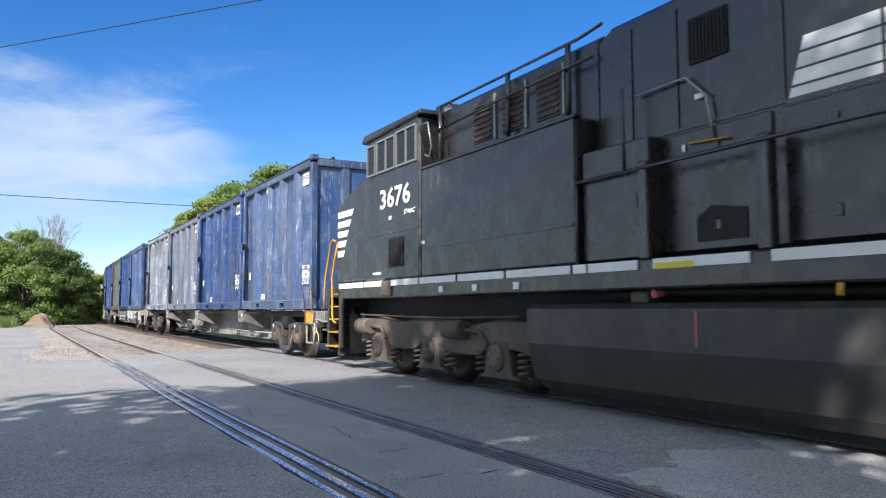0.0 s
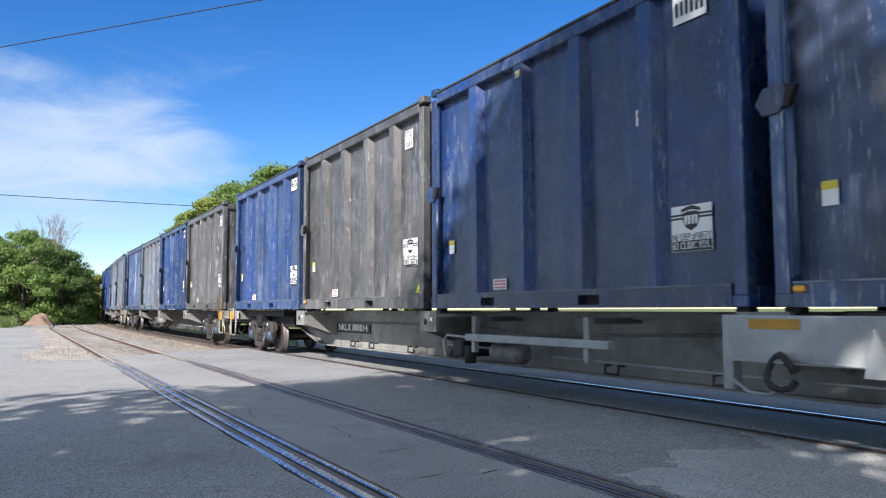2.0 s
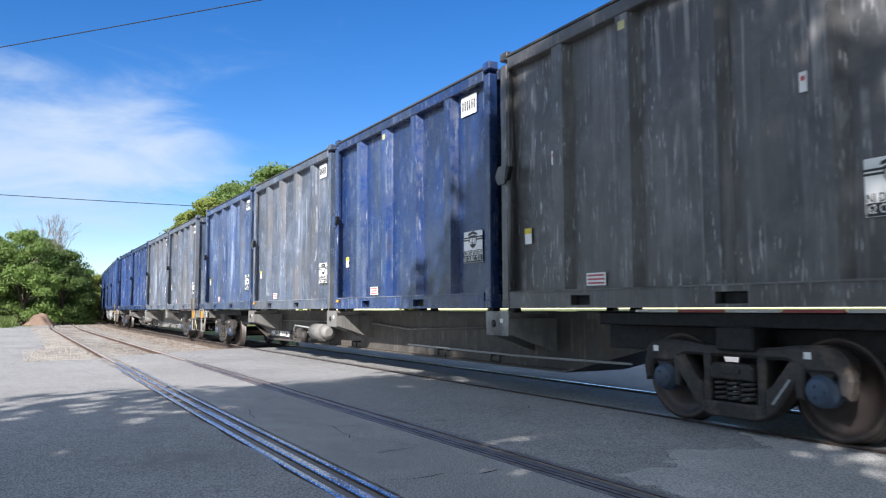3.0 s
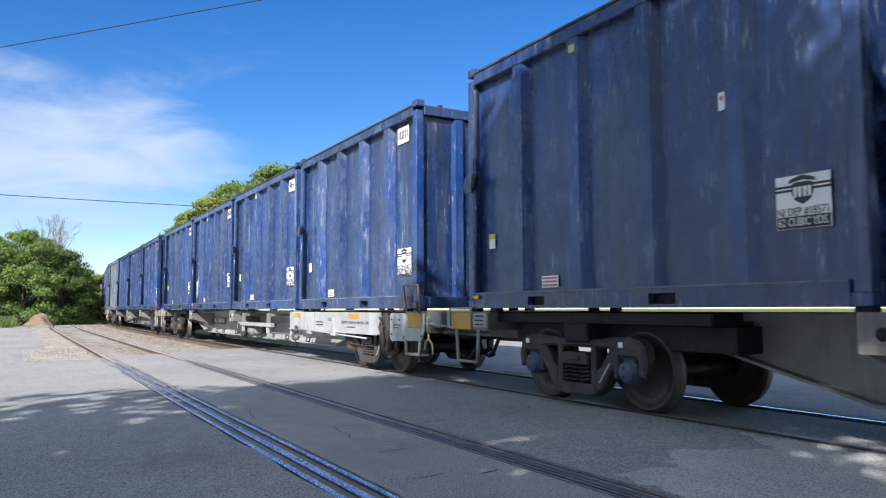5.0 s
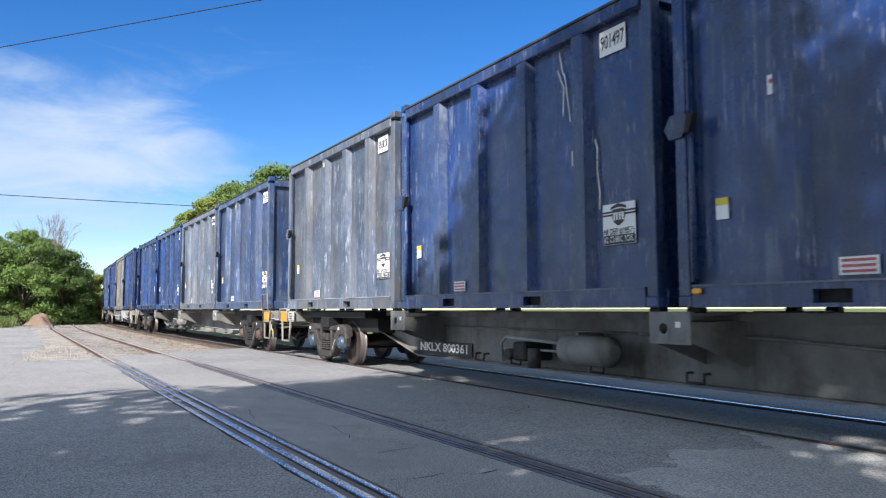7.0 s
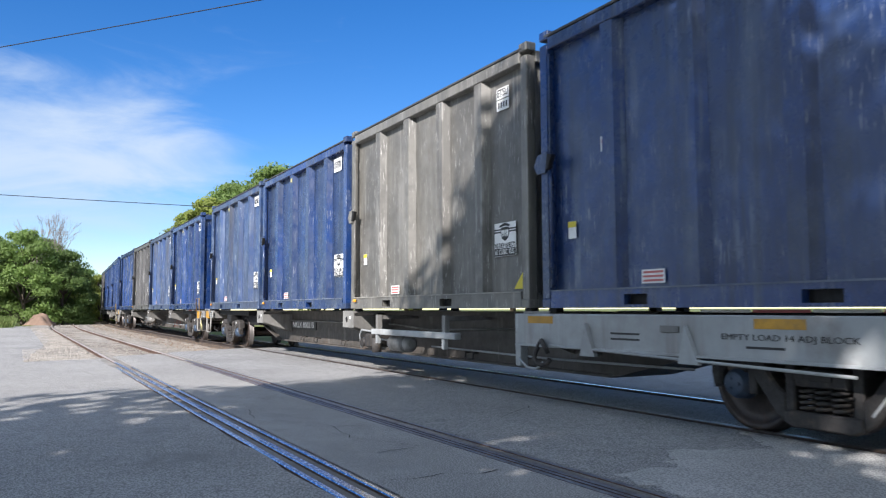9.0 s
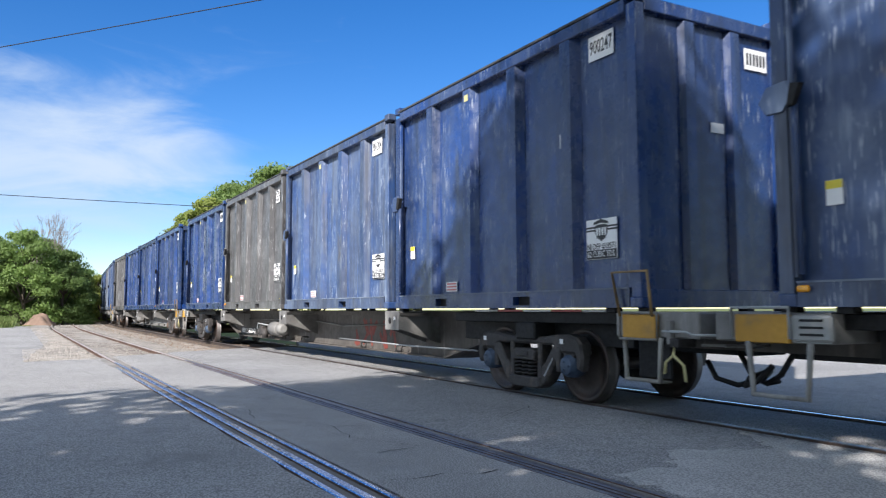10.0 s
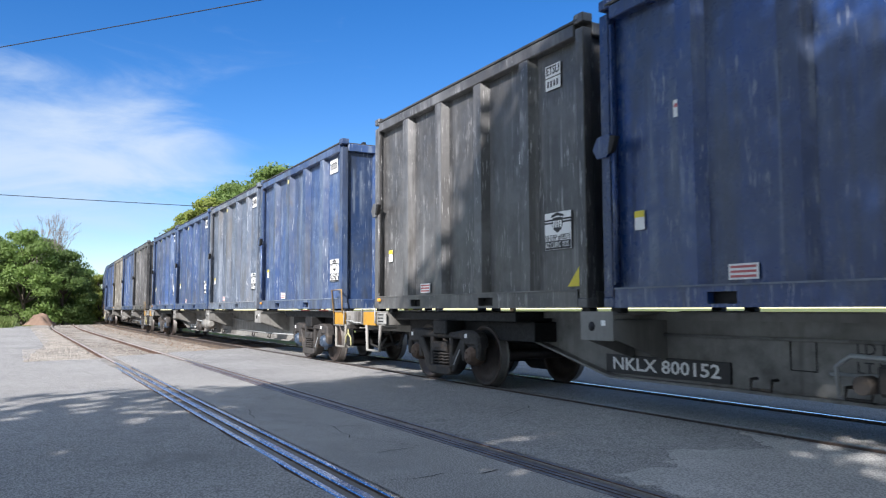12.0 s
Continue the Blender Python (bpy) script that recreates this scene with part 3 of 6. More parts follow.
def side_frame_mesh():
    """Cast three-piece side frame of a freight bogie: arched top chord, pedestals over the axle boxes, wide struts
    with a triangular hole on each side of the spring window; near side."""
    bm = bmesh.new()
    y0, y1 = -1.07, -0.88
    half = [(1.17, 0.60), (1.15, 0.74), (1.07, 0.81), (0.90, 0.845), (0.66, 0.835), (0.35, 0.80)]
    under = [(0.28, 0.70), (0.60, 0.70), (0.70, 0.66), (0.76, 0.61), (1.02, 0.61), (1.06, 0.56)]
    slab([(-x, z) for x, z in half] + half[::-1] + under[::-1] + [(-x, z) for x, z in under], y0, y1, 0.03, bm)
    for k in (-1, 1):
        slab([(k * x, z) for x, z in ((0.77, 0.68), (0.62, 0.71), (0.58, 0.66), (0.43, 0.47), (0.355, 0.42), (0.345, 0.16), (0.46, 0.23), (0.655, 0.49), (0.665, 0.375), (0.745, 0.37), (0.755, 0.60))], y0 - 0.004, y1 + 0.004, 0.018, bm)
        slab([(k * x, z) for x, z in ((0.265, 0.73), (0.36, 0.73), (0.36, 0.17), (0.265, 0.2))], y0 + 0.004, y1 + 0.008, 0.014, bm)
        slab([(k * x, z) for x, z in ((1.045, 0.64), (1.168, 0.66), (1.19, 0.56), (1.155, 0.40), (1.06, 0.43))], y0 - 0.004, y1 - 0.05, 0.03, bm)
        # bearing adapter under the pedestal roof
        slab([(k * x, z) for x, z in ((0.765, 0.63), (1.03, 0.63), (0.99, 0.56), (0.80, 0.56))], y0 + 0.03, y1 - 0.03, 0.01, bm)
    slab([(-0.37, 0.17), (-0.35, 0.275), (0.35, 0.275), (0.37, 0.17), (0.28, 0.13), (-0.28, 0.13)], y0 - 0.03, y1, 0.018, bm)
    # bolster end in the window
    slab([(-0.24, 0.49), (-0.25, 0.60), (-0.20, 0.64), (0.20, 0.64), (0.25, 0.60), (0.24, 0.49)], y0 - 0.035, y1, 0.015, bm)
    slab([(-0.11, 0.545), (-0.12, 0.60), (0.12, 0.60), (0.11, 0.545)], y0 - 0.05, y0 - 0.03, 0.006, bm)
    return mesh_of("side_frame", bm, IRON)


def spring_mesh():
    bm = bmesh.new()
    for x in (-0.15, 0.0, 0.15):
        pts = [(x + 0.072 * math.cos(t), -1.02 + 0.07 * math.sin(t), 0.275 + 0.215 * t / (2 * math.pi * 4.5)) for t in (2 * math.pi * 4.5 * i / 54 for i in range(55))]
        pipe(pts, 0.017, 5, bm)
    return mesh_of("spring", bm, IRON)


SIDE_FRAME, SPRING = side_frame_mesh(), spring_mesh()
TIN = mesh_of("label", box(-0.035, 0.035, -0.003, 0, -0.03, 0.03), WHITE)
FRAME_MARK = mesh_of("stencil", slab([(-0.15, 0.011), (0.15, 0.011), (0.15, -0.011), (-0.15, -0.011)], -0.003, 0), SILL_LIGHT)


def bogie(parent, x, cap):
    """A four-wheeled bogie under a car; returns its two wheelsets."""
    bg = part("bogie", mesh_of("bolster", box(-0.22, 0.22, -1.0, 1.0, 0.46, 0.60, 0.03), IRON), IRON, parent, "dark cast-iron bogie", at=(x, 0, 0))
    sets = []
    for s in (0.89, -0.89):
        sets.append(part("wheelset", WHEELSET, None, bg, "worn steel wheels on an axle", at=(s, 0, 0.457)))
    for m in (Matrix.Identity(4), Matrix.Rotation(math.pi, 4, "Z")):
        part("side_frame", SIDE_FRAME, None, bg, at=m)
        part("spring", SPRING, None, bg, at=m)
        part("label", TIN, None, bg, at=m @ Matrix.Translation((0.80, -1.078, 0.755)))
        part("label", TIN, None, bg, at=m @ Matrix.Translation((-0.98, -1.078, 0.745)))
        part("stencil", FRAME_MARK, None, bg, at=m @ Matrix.Translation((0.53, -1.082, 0.42)) @ Matrix.Rotation(radians(-52), 4, "Y"))
        for s in (0.89, -0.89):
            part("bearing_cap", cap, None, bg, at=m @ Matrix.Translation((s, 0, 0.457)))
    # added dark box that deepens the shade between the wheels
    part("rigging_box", box(-0.32, 0.32, -0.60, 0.60, 0.30, 0.46, 0.02), DARK, bg)
    for bx in (-0.36, 0.36):
        part("brake_beam", rod((bx, -0.55, 0.40), (bx, 0.55, 0.40), 0.05), IRON, bg)
    return sets


def sill_mesh():
    """Fish-bellied centre sill: deep between the bogies, shallow over them, with flanges."""
    bm = bmesh.new()
    out = [(0.95, 0.72), (-4.0, 0.72), (-5.6, 0.33), (-19.5, 0.33), (-21.1, 0.72), (CAR_END - 0.95, 0.72), (CAR_END - 0.95, 1.03), (0.95, 1.03)]
    slab(out, -0.40, 0.40, 0.0, bm)
    low = [(-4.0, 0.72), (-5.6, 0.33), (-19.5, 0.33), (-21.1, 0.72)]
    for (xa, za), (xb, zb) in zip(low, low[1:]):
        slab([(xa, za), (xb, zb), (xb, zb - 0.03), (xa, za - 0.03)], -0.52, 0.52, 0.0, bm)
    slab([(0.95, 1.03), (0.95, 1.12), (CAR_END - 0.95, 1.12), (CAR_END - 0.95, 1.03)], -0.55, 0.55, 0.0, bm)
    return bm


def outrigger_mesh(w=0.56):
    """Container support: a tapered arm from the sill to a box with a locking hole."""
    bm = bmesh.new()
    a = [(-0.40, 0.55), (-0.40, 1.03), (-1.20, 1.03), (-1.20, 0.82)]
    for x0, x1 in ((-w / 2, -w / 2 + 0.02), (w / 2 - 0.02, w / 2)):
        va = [bm.verts.new((x0, y, z)) for y, z in a]
        vb = [bm.verts.new((x1, y, z)) for y, z in a]
        bm.faces.new(va)
        bm.faces.new(vb[::-1])
        for i in range(4):
            bm.faces.new((va[i], vb[i], vb[(i + 1) % 4], va[(i + 1) % 4]))
    quadbox(bm, -w / 2, w / 2, -1.22, -1.20, 0.80, 1.11)
    quadbox(bm, -w / 2, w / 2, -1.22, -0.40, 1.09, 1.13)
    quadbox(bm, -w / 2 + 0.02, w / 2 - 0.02, -1.19, -0.42, 0.80, 0.815)
    bmesh.ops.recalc_face_normals(bm, faces=bm.faces)
    return mesh_of("outrigger", bm, SILL)


OUTRIGGER = outrigger_mesh()
RUSTY_CAPS = ("NKLX 800313", "NKLX 800507", "NKLX 800152", "NKLX 800240")
GRAFFITI = mat("red_graffiti_paint", (0.22, 0.05, 0.035), 0.6, 0, 0.25, 4)
TAGPAINT = mat("pale_graffiti_paint", (0.30, 0.55, 0.60), 0.6, 0, 0.2, 4)
YELLOWPAINT = mat("yellow_graffiti_paint", (0.65, 0.50, 0.05), 0.6, 0, 0.2, 4)
# raised dark disc in place of a hole, its shade in the colour
LOCK_HOLE = mesh_of("lock_hole", lathe([(-0.004, 0.0001), (-0.004, 0.055), (0, 0.055)], 16), DARK)
HOOK = mesh_of("tie_hook", pipe([(-0.12, 0, 0), (-0.12, -0.09, 0.0), (-0.12, -0.10, -0.10), (0.12, -0.10, -0.10), (0.12, -0.09, 0), (0.12, 0, 0)], 0.018, 6), IRON)
PAD = mesh_of("container_lock", box(-0.08, 0.08, -0.06, 0.06, 1.115, DECK, 0.008), DARK)
REFLECTORS = [mesh_of("reflector", box(-0.30, 0.30, -0.004, 0.0, -0.014, 0.014), m) for m in (WHITE, RED)]
STENCIL_LOAD = letters("LD LMT 224", 0.11, INK)
STENCIL_WT = letters("LT WT  61", 0.11, INK)


def flat_car(number, light=False, pale=False, high=False, sooty=False):
    """A container flat car: origin on the track below the front of its first container, front end towards +x."""
    th = tagged(new("flat_car"), "pale grey spine flat car with side beams, on two bogies" if light else "dusty grey spine flat car carrying four containers, on two bogies", "rail car", "cars of the train")
    m = SILL_PALE if pale else SILL_DARK if sooty else SILL
    part("centre_sill", sill_mesh(), m, th, "deep fish-bellied grey sill")
    wheels = []
    for x in BOGIES:
        wheels += bogie(th, x, CAPS[1] if number in RUSTY_CAPS else CAPS[0])
    spots = [(-0.30, 0.5), (-6.20, 0.56), (-12.55, 0.56), (-18.9, 0.56), (CAR_END + 0.30, 0.5)]
    for i, (x, w) in enumerate(spots):
        for rot in (Matrix.Identity(4), Matrix.Rotation(math.pi, 4, "Z")):
            c = Matrix.Translation((x, 0, 0)) @ rot
            if 0 < i < 4:
                og = part("outrigger", OUTRIGGER, None, th, at=c)
                part("lock_hole", LOCK_HOLE, None, og, at=(-0.08, -1.22, 0.96))
                part("print_bar", TIN, None, og, at=(0.12, -1.222, 1.0))
            for dx in (-0.26, 0.26):
                part("container_lock", PAD, None, th, at=c @ Matrix.Translation((dx, -1.1, 0)))
    # end platforms, steps and grab irons at the near side
    for x, s in ((0.0, 1), (CAR_END, -1)):
        pf = bmesh.new()
        box(min(x - s * 0.45, x + s * 0.75), max(x - s * 0.45, x + s * 0.75), -1.18, 1.18, 0.86, 1.125, 0.015, bm=pf)
        part("end_platform", pf, SILL, th, "grey end platform")
        # draft gear block, added to darken the open space round the coupler
        part("draft_gear", box(min(x - s * 0.5, x + s * 0.62), max(x - s * 0.5, x + s * 0.62), -0.30, 0.30, 0.66, 0.858, 0.02), DARK, th)
        # deck plate coloured near black for the shade above the wheels
        part("end_deck", box(min(x - s * 0.46, x - s * 4.3), max(x - s * 0.46, x - s * 4.3), -1.02, 1.02, 0.98, 1.118, 0.01), DARK, th, "deck plate over the bogie, its shade put into the dark colour")
        # added dark block standing in for the deep shade behind the bogie
        part("under_deck", box(min(x - s * 0.6, x - s * 4.4), max(x - s * 0.6, x - s * 4.4), -0.78, 0.78, 0.70, 0.976, 0.01), DARK, th)
        part("body_bolster", box(x - s * 2.3 - 0.22, x - s * 2.3 + 0.22, -1.12, 1.12, 0.76, 0.99, 0.02), DARK, th)
        part("air_hose", pipe([(x + s * 0.45, -0.75, 0.62), (x + s * 0.60, -0.80, 0.46), (x + s * 0.80, -0.72, 0.40), (x + s * 0.92, -0.5, 0.46), (x + s * 0.86, -0.3, 0.52)], 0.028, 6), DARK, th)
        part("cut_lever", pipe([(x + s * 0.70, -1.1, 0.80), (x + s * 0.74, -0.6, 0.78), (x + s * 0.78, -0.15, 0.80)], 0.015, 6), SILL, th)
        part("coupler", pipe([(x + s * 0.6, 0, 0.86), (x + s * 0.80, 0, 0.86), (x + s * 0.84, 0.02, 0.86)], 0.14, 10), IRON, th)
        part("brake_hose", pipe([(x + s * 0.5, -0.35, 0.74), (x + s * 0.66, -0.36, 0.50), (x + s * 0.84, -0.34, 0.40), (x + s * 0.98, -0.33, 0.44)], 0.03, 6), DARK, th)
    if light:
        ep = part("end_plate", slab([(-1.02, 0.66), (-1.02, 1.05), (-0.96, 1.09), (0.27, 1.09), (0.27, 0.80), (0.18, 0.64), (-0.95, 0.60)], -1.235, -1.20, 0.006), SILL_LIGHT, th, "pale grey end plate")
        for bx, bz in ((-0.93, 0.98), (-0.93, 0.72), (-0.62, 0.98), (0.20, 0.72), (-0.45, 0.68)):
            part("bolt", rod((bx, -1.25, bz), (bx, -1.232, bz), 0.018, 6), IRON, ep)
        part("print_bar", box(-0.86, -0.60, -1.238, -1.235, 0.88, 0.90), INK, ep)
        part("print_bar", box(-0.86, -0.68, -1.238, -1.235, 0.83, 0.85), INK, ep)
    part("lever_bracket", box(0.36, 0.42, -1.24, -1.17, 0.80, 1.04, 0.008), SILL, th)
    part("end_lever", pipe([(0.30, -1.23, 0.93), (0.62, -1.23, 0.93), (0.66, -1.2, 0.90), (0.98, -1.1, 0.90)], 0.014, 6), SILL_LIGHT, th)
    part("yellow_plate", box(-0.27, 0.22, -1.25, -1.195, 0.85, 1.10, 0.008), YELLOW, th, "yellow painted end plate")
    sx, sz = (-0.14, 0.66) if light else (0.0, 0.86)
    part("step", pipe([(sx - 0.26, -1.22, sz), (sx - 0.24, -1.22, 0.41), (sx + 0.24, -1.22, 0.41), (sx + 0.27, -1.22, sz)], 0.028), END_PAINT, th)
    part("step_back", box(sx - 0.22, sx + 0.24, -1.06, -1.03, 0.43, sz), DARK, th)
    part("step_plate", box(sx - 0.23, sx + 0.23, -1.21, -1.04, 0.39, 0.41), END_PAINT, th)
    if not light:
        part("plate_frame", pipe([(-0.30, -1.255, 0.84), (-0.30, -1.255, 1.12), (0.25, -1.255, 1.12), (0.25, -1.255, 0.84), (-0.30, -1.255, 0.84)], 0.015, 6), END_PAINT, th)
    part("grab_rail", pipe([(-0.28, -1.27, 1.08), (-0.40, -1.27, 1.56), (0.14, -1.27, 1.56), (0.20, -1.27, 1.08)], 0.017), GRAB, th, "worn yellow grab rail")
    x = CAR_END
    part("yellow_plate", box(x - 0.46, x + 0.10, -1.25, -1.195, 0.86, 1.11, 0.008), YELLOW, th, "yellow painted end plate")
    dp = part("data_panel", box(x + 0.10, x + 0.50, -1.24, -1.195, 0.87, 1.11, 0.03), SILL_PALE, th)
    # raised dark bars stand for the shade inside the slots
    for z in (0.93, 0.99, 1.05):
        part("slot", box(x + 0.20, x + 0.42, -1.246, -1.24, z, z + 0.02), DARK, dp)
    part("grab_rail", pipe([(x - 0.48, -1.26, 0.90), (x - 0.48, -1.27, 1.17), (x + 0.12, -1.27, 1.17), (x + 0.12, -1.26, 0.90)], 0.016), SILL_LIGHT, th)
    part("step", pipe([(x - 0.32, -1.24, 0.87), (x - 0.28, -1.24, 0.40), (x + 0.26, -1.24, 0.40), (x + 0.30, -1.24, 0.87)], 0.028), SILL, th)
    part("uncoupling_handle", pipe([(0.34, -1.25, 0.50), (0.36, -1.25, 0.62), (0.46, -1.25, 0.69), (0.48, -1.25, 0.78), (0.47, -1.25, 0.69), (0.60, -1.25, 0.60), (0.62, -1.25, 0.44)], 0.015, 6), RIB_TAG, th, "cream painted bent handle")
    part("handle_bracket", box(0.42, 0.54, -1.26, -1.0, 0.77, 0.86, 0.01), IRON, th)
    for k in range(5):
        part("reflector", REFLECTORS[k % 2], None, th, at=(-0.9 - k * 0.62, -1.03, 1.137))
    # number panel and stencils on the sill
    nx, nz = (-17.62, 0.745) if high else (-18.68, 0.475)
    pl = part("number_panel", box(nx - 0.97, nx + 0.97, -0.43, -0.404, nz - 0.115, nz + 0.115, 0.004), INK, th, "black number panel")
    part("writing", letters(number, 0.15, WHITE, 0.004, width=1.68), None, pl, at=(nx, -0.434, nz))
    if number == "NKLX 800152":
        part("writing", STENCIL_LOAD, None, th, at=(-15.93, -0.404, 0.79))
        part("writing", STENCIL_WT, None, th, at=(-15.98, -0.404, 0.62))
        part("stencil_frame", pipe([(-17.0, -0.405, 0.86), (-16.72, -0.405, 0.86), (-16.72, -0.405, 0.56), (-17.0, -0.405, 0.56), (-17.0, -0.405, 0.86)], 0.008, 4), INK, th)
    part("conduit", pipe([(-18.8, -0.44, 0.86), (-12.0, -0.44, 0.86), (-10.5, -0.44, 0.78), (-6.5, -0.44, 0.90)], 0.018, 6), SILL, th)
    for hx in (-17.2, -16.2, -14.4, -12.8, -8.9, -7.2):
        part("tie_hook", HOOK, None, th, at=(hx, -0.50, 0.46))
    # brake gear: reservoir, valve and rods hung between the sill and the edge
    if light:
        xa, xb, ya, za, ra = -10.75, -10.15, -1.05, 0.56, 0.15
    else:
        xa, xb, ya, za, ra = -14.75, -13.95, -0.78, 0.64, 0.19
    part("air_reservoir", rod((xa, ya, za), (xb, ya, za), ra, 18), SILL, th, "grey air reservoir")
    for xe, d in ((xa, -0.1), (xb, 0.1)):
        part("reservoir_end", rod((xe, ya, za), (xe + d, ya, za), ra * 0.99, 18, r1=ra * 0.45), SILL, th)
    part("reservoir_bracket", box(xa + 0.2, xa + 0.26, ya - 0.03, -0.38, za + ra - 0.02, za + ra + 0.03), SILL, th)
    vx = xa - 0.95
    part("control_valve", box(vx - 0.15, vx + 0.15, ya - 0.12, -0.40, 0.44, 0.70, 0.03), IRON, th)
    part("valve_body", rod((vx + 0.28, ya - 0.05, 0.36), (vx + 0.28, ya - 0.05, 0.62), 0.09, 12), IRON, th)
    part("valve_cap", rod((vx - 0.28, ya - 0.12, 0.52), (vx - 0.28, -0.42, 0.52), 0.08, 12), IRON, th)
    part("brake_pipe", pipe([(vx - 0.55, ya, 0.40), (vx - 0.55, ya - 0.04, 0.66), (vx - 0.40, ya - 0.06, 0.76), (vx + 0.1, ya - 0.06, 0.74), (xa + 0.1, ya - 0.02, 0.70)], 0.022, 6), SILL_LIGHT, th)
    part("brake_pipe", pipe([(vx - 0.7, ya + 0.1, 0.58), (vx, ya + 0.02, 0.60), (xa - 0.05, ya, 0.60)], 0.018, 6), SILL_LIGHT, th)
    part("brake_rod", pipe([(-9.9, -0.74, 0.52), (-6.4, -0.80, 0.50), (-4.0, -0.8, 0.52)], 0.016, 6), SILL_LIGHT, th)
    if light:
        ep = part("side_beam", box(-6.55, -1.40, -1.27, -1.21, 0.70, 1.10, 0.012), SILL_LIGHT, th, "pale grey side beam")
        for x in (-6.05, -2.6):
            part("yellow_stripe", box(x - 0.26, x + 0.26, -1.274, -1.271, 0.98, 1.07), YELLOW, th)
        part("writing", letters("EMPTY LOAD 14 ADJ BLOCK", 0.055, INK, width=1.35), None, ep, at=(-2.55, -1.274, 0.90))
        part("beam_lip", box(-6.55, -1.42, -1.31, -1.27, 0.69, 0.715), SILL_LIGHT, th)
        for bz in (0.88, 0.82):
            part("print_bar", box(-4.75, -4.30, -1.273, -1.27, bz, bz + 0.022), INK, th)
        part("print_bar", box(-2.95, -2.55, -1.273, -1.27, 0.80, 0.822), INK, th)
        part("plate_mark", box(-4.0, -3.74, -1.28, -1.27, 0.92, 0.99, 0.006), SILL, th)
        # hand brake gear bunched between the beam and the end plate
        hb = part("hand_brake", slab([(-1.40, 0.98), (-1.30, 1.10), (-1.12, 1.08), (-1.06, 0.80), (-1.16, 0.40), (-1.34, 0.36), (-1.44, 0.62)], -1.26, -1.12, 0.04), IRON, th, "grimy hand brake gear")
        for k in range(6):
            a = k * 1.05
            part("brake_cable", pipe([(-1.40 + 0.05 * k, -1.27, 1.02 - 0.03 * k), (-1.22 + 0.09 * math.cos(a), -1.32, 0.85 + 0.06 * math.sin(a)), (-1.32 + 0.04 * k, -1.29, 0.62), (-1.40 + 0.03 * k, -1.24, 0.38)], 0.016, 6), IRON, hb)
        for x in (-5.1, -3.6):
            part("gusset", slab([(x - 0.03, 1.0), (x + 0.14, 0.62), (x - 0.12, 0.62)], -1.33, -1.27, 0.004), SILL_LIGHT, th)
        part("post", box(-6.62, -6.50, -1.26, -1.14, 0.42, 1.1, 0.008), SILL_LIGHT, th)
        part("lever_rod", pipe([(-6.0, -1.30, 0.72), (-5.0, -1.31, 0.70), (-3.6, -1.31, 0.66), (-1.9, -1.30, 0.62)], 0.016, 6), SILL_LIGHT, th)
        part("brake_wheel", pipe([(-5.95 + 0.13 * math.cos(a), -1.33 - 0.04 * math.sin(2 * a), 0.62 + 0.15 * math.sin(a)) for a in (2 * math.pi * i / 12 for i in range(12))], 0.03, 6), IRON, th)
        part("slack_chain", pipe([(-6.5, -1.28, 0.52), (-6.3, -1.3, 0.42), (-6.1, -1.3, 0.41), (-5.95, -1.31, 0.50)], 0.018, 6), SILL_LIGHT, th)
        part("brake_tray", box(-11.3, -8.2, -1.27, -1.16, 0.70, 0.80, 0.01), SILL_LIGHT, th)
        for x in (-11.1, -8.6):
            part("tray_hanger", box(x - 0.05, x + 0.05, -1.24, -1.16, 0.80, 1.06), SILL, th)
            part("tray_leg", box(x - 0.04, x + 0.04, -1.25, -1.18, 0.54, 0.70), SILL_LIGHT, th)
            part("tray_arm", box(x - 0.04, x + 0.04, -1.2, -0.38, 0.98, 1.05), SILL, th)
    return th, wheels


TRAIN = [  # colours of the four containers on each car, front to rear
    "blue navy pale chalk", "blue navy black navy", "black navy pale blue", "pale pale navy navy", "navy navy navy navy",
    "navy navy navy pale", "blue pale navy navy", "navy dusty navy blue", "navy blue black navy", "navy navy navy black",
    "blue pale blue blue", "black blue grey blue", "blue pale blue grey", "blue blue grey blue", "pale blue blue grey"]
NUMBERS = ["NKLX 800313", "NKLX 800014", "NKLX 800126", "NKLX 800373", "NKLX 800507", "NKLX 800361", "NKLX 800240", "NKLX 800215",
           "NKLX 800042", "NKLX 800152", "NKLX 800177", "NKLX 800093", "NKLX 800264", "NKLX 800131", "NKLX 800388"]
CARS, BOXES = [], []
PROTO = {}
SERIAL = {(0, 0): "901304", (1, 3): "901276", (4, 1): "900656", (5, 2): "901497", (8, 0): "900247", (9, 0): "901695"}


def renumber(ob, text):
    """Letter the near-side number placard of one container in place of its bars."""
    for panel in ob.children:
        if panel.name.startswith("number_panel") and panel.children and panel.location.y < -1:
            for bar in list(panel.children):
                bpy.data.objects.remove(bar)
            part("writing", letters(text, 0.17, INK, 0.002, width=0.39), None, panel, at=(0, -0.005, 0))


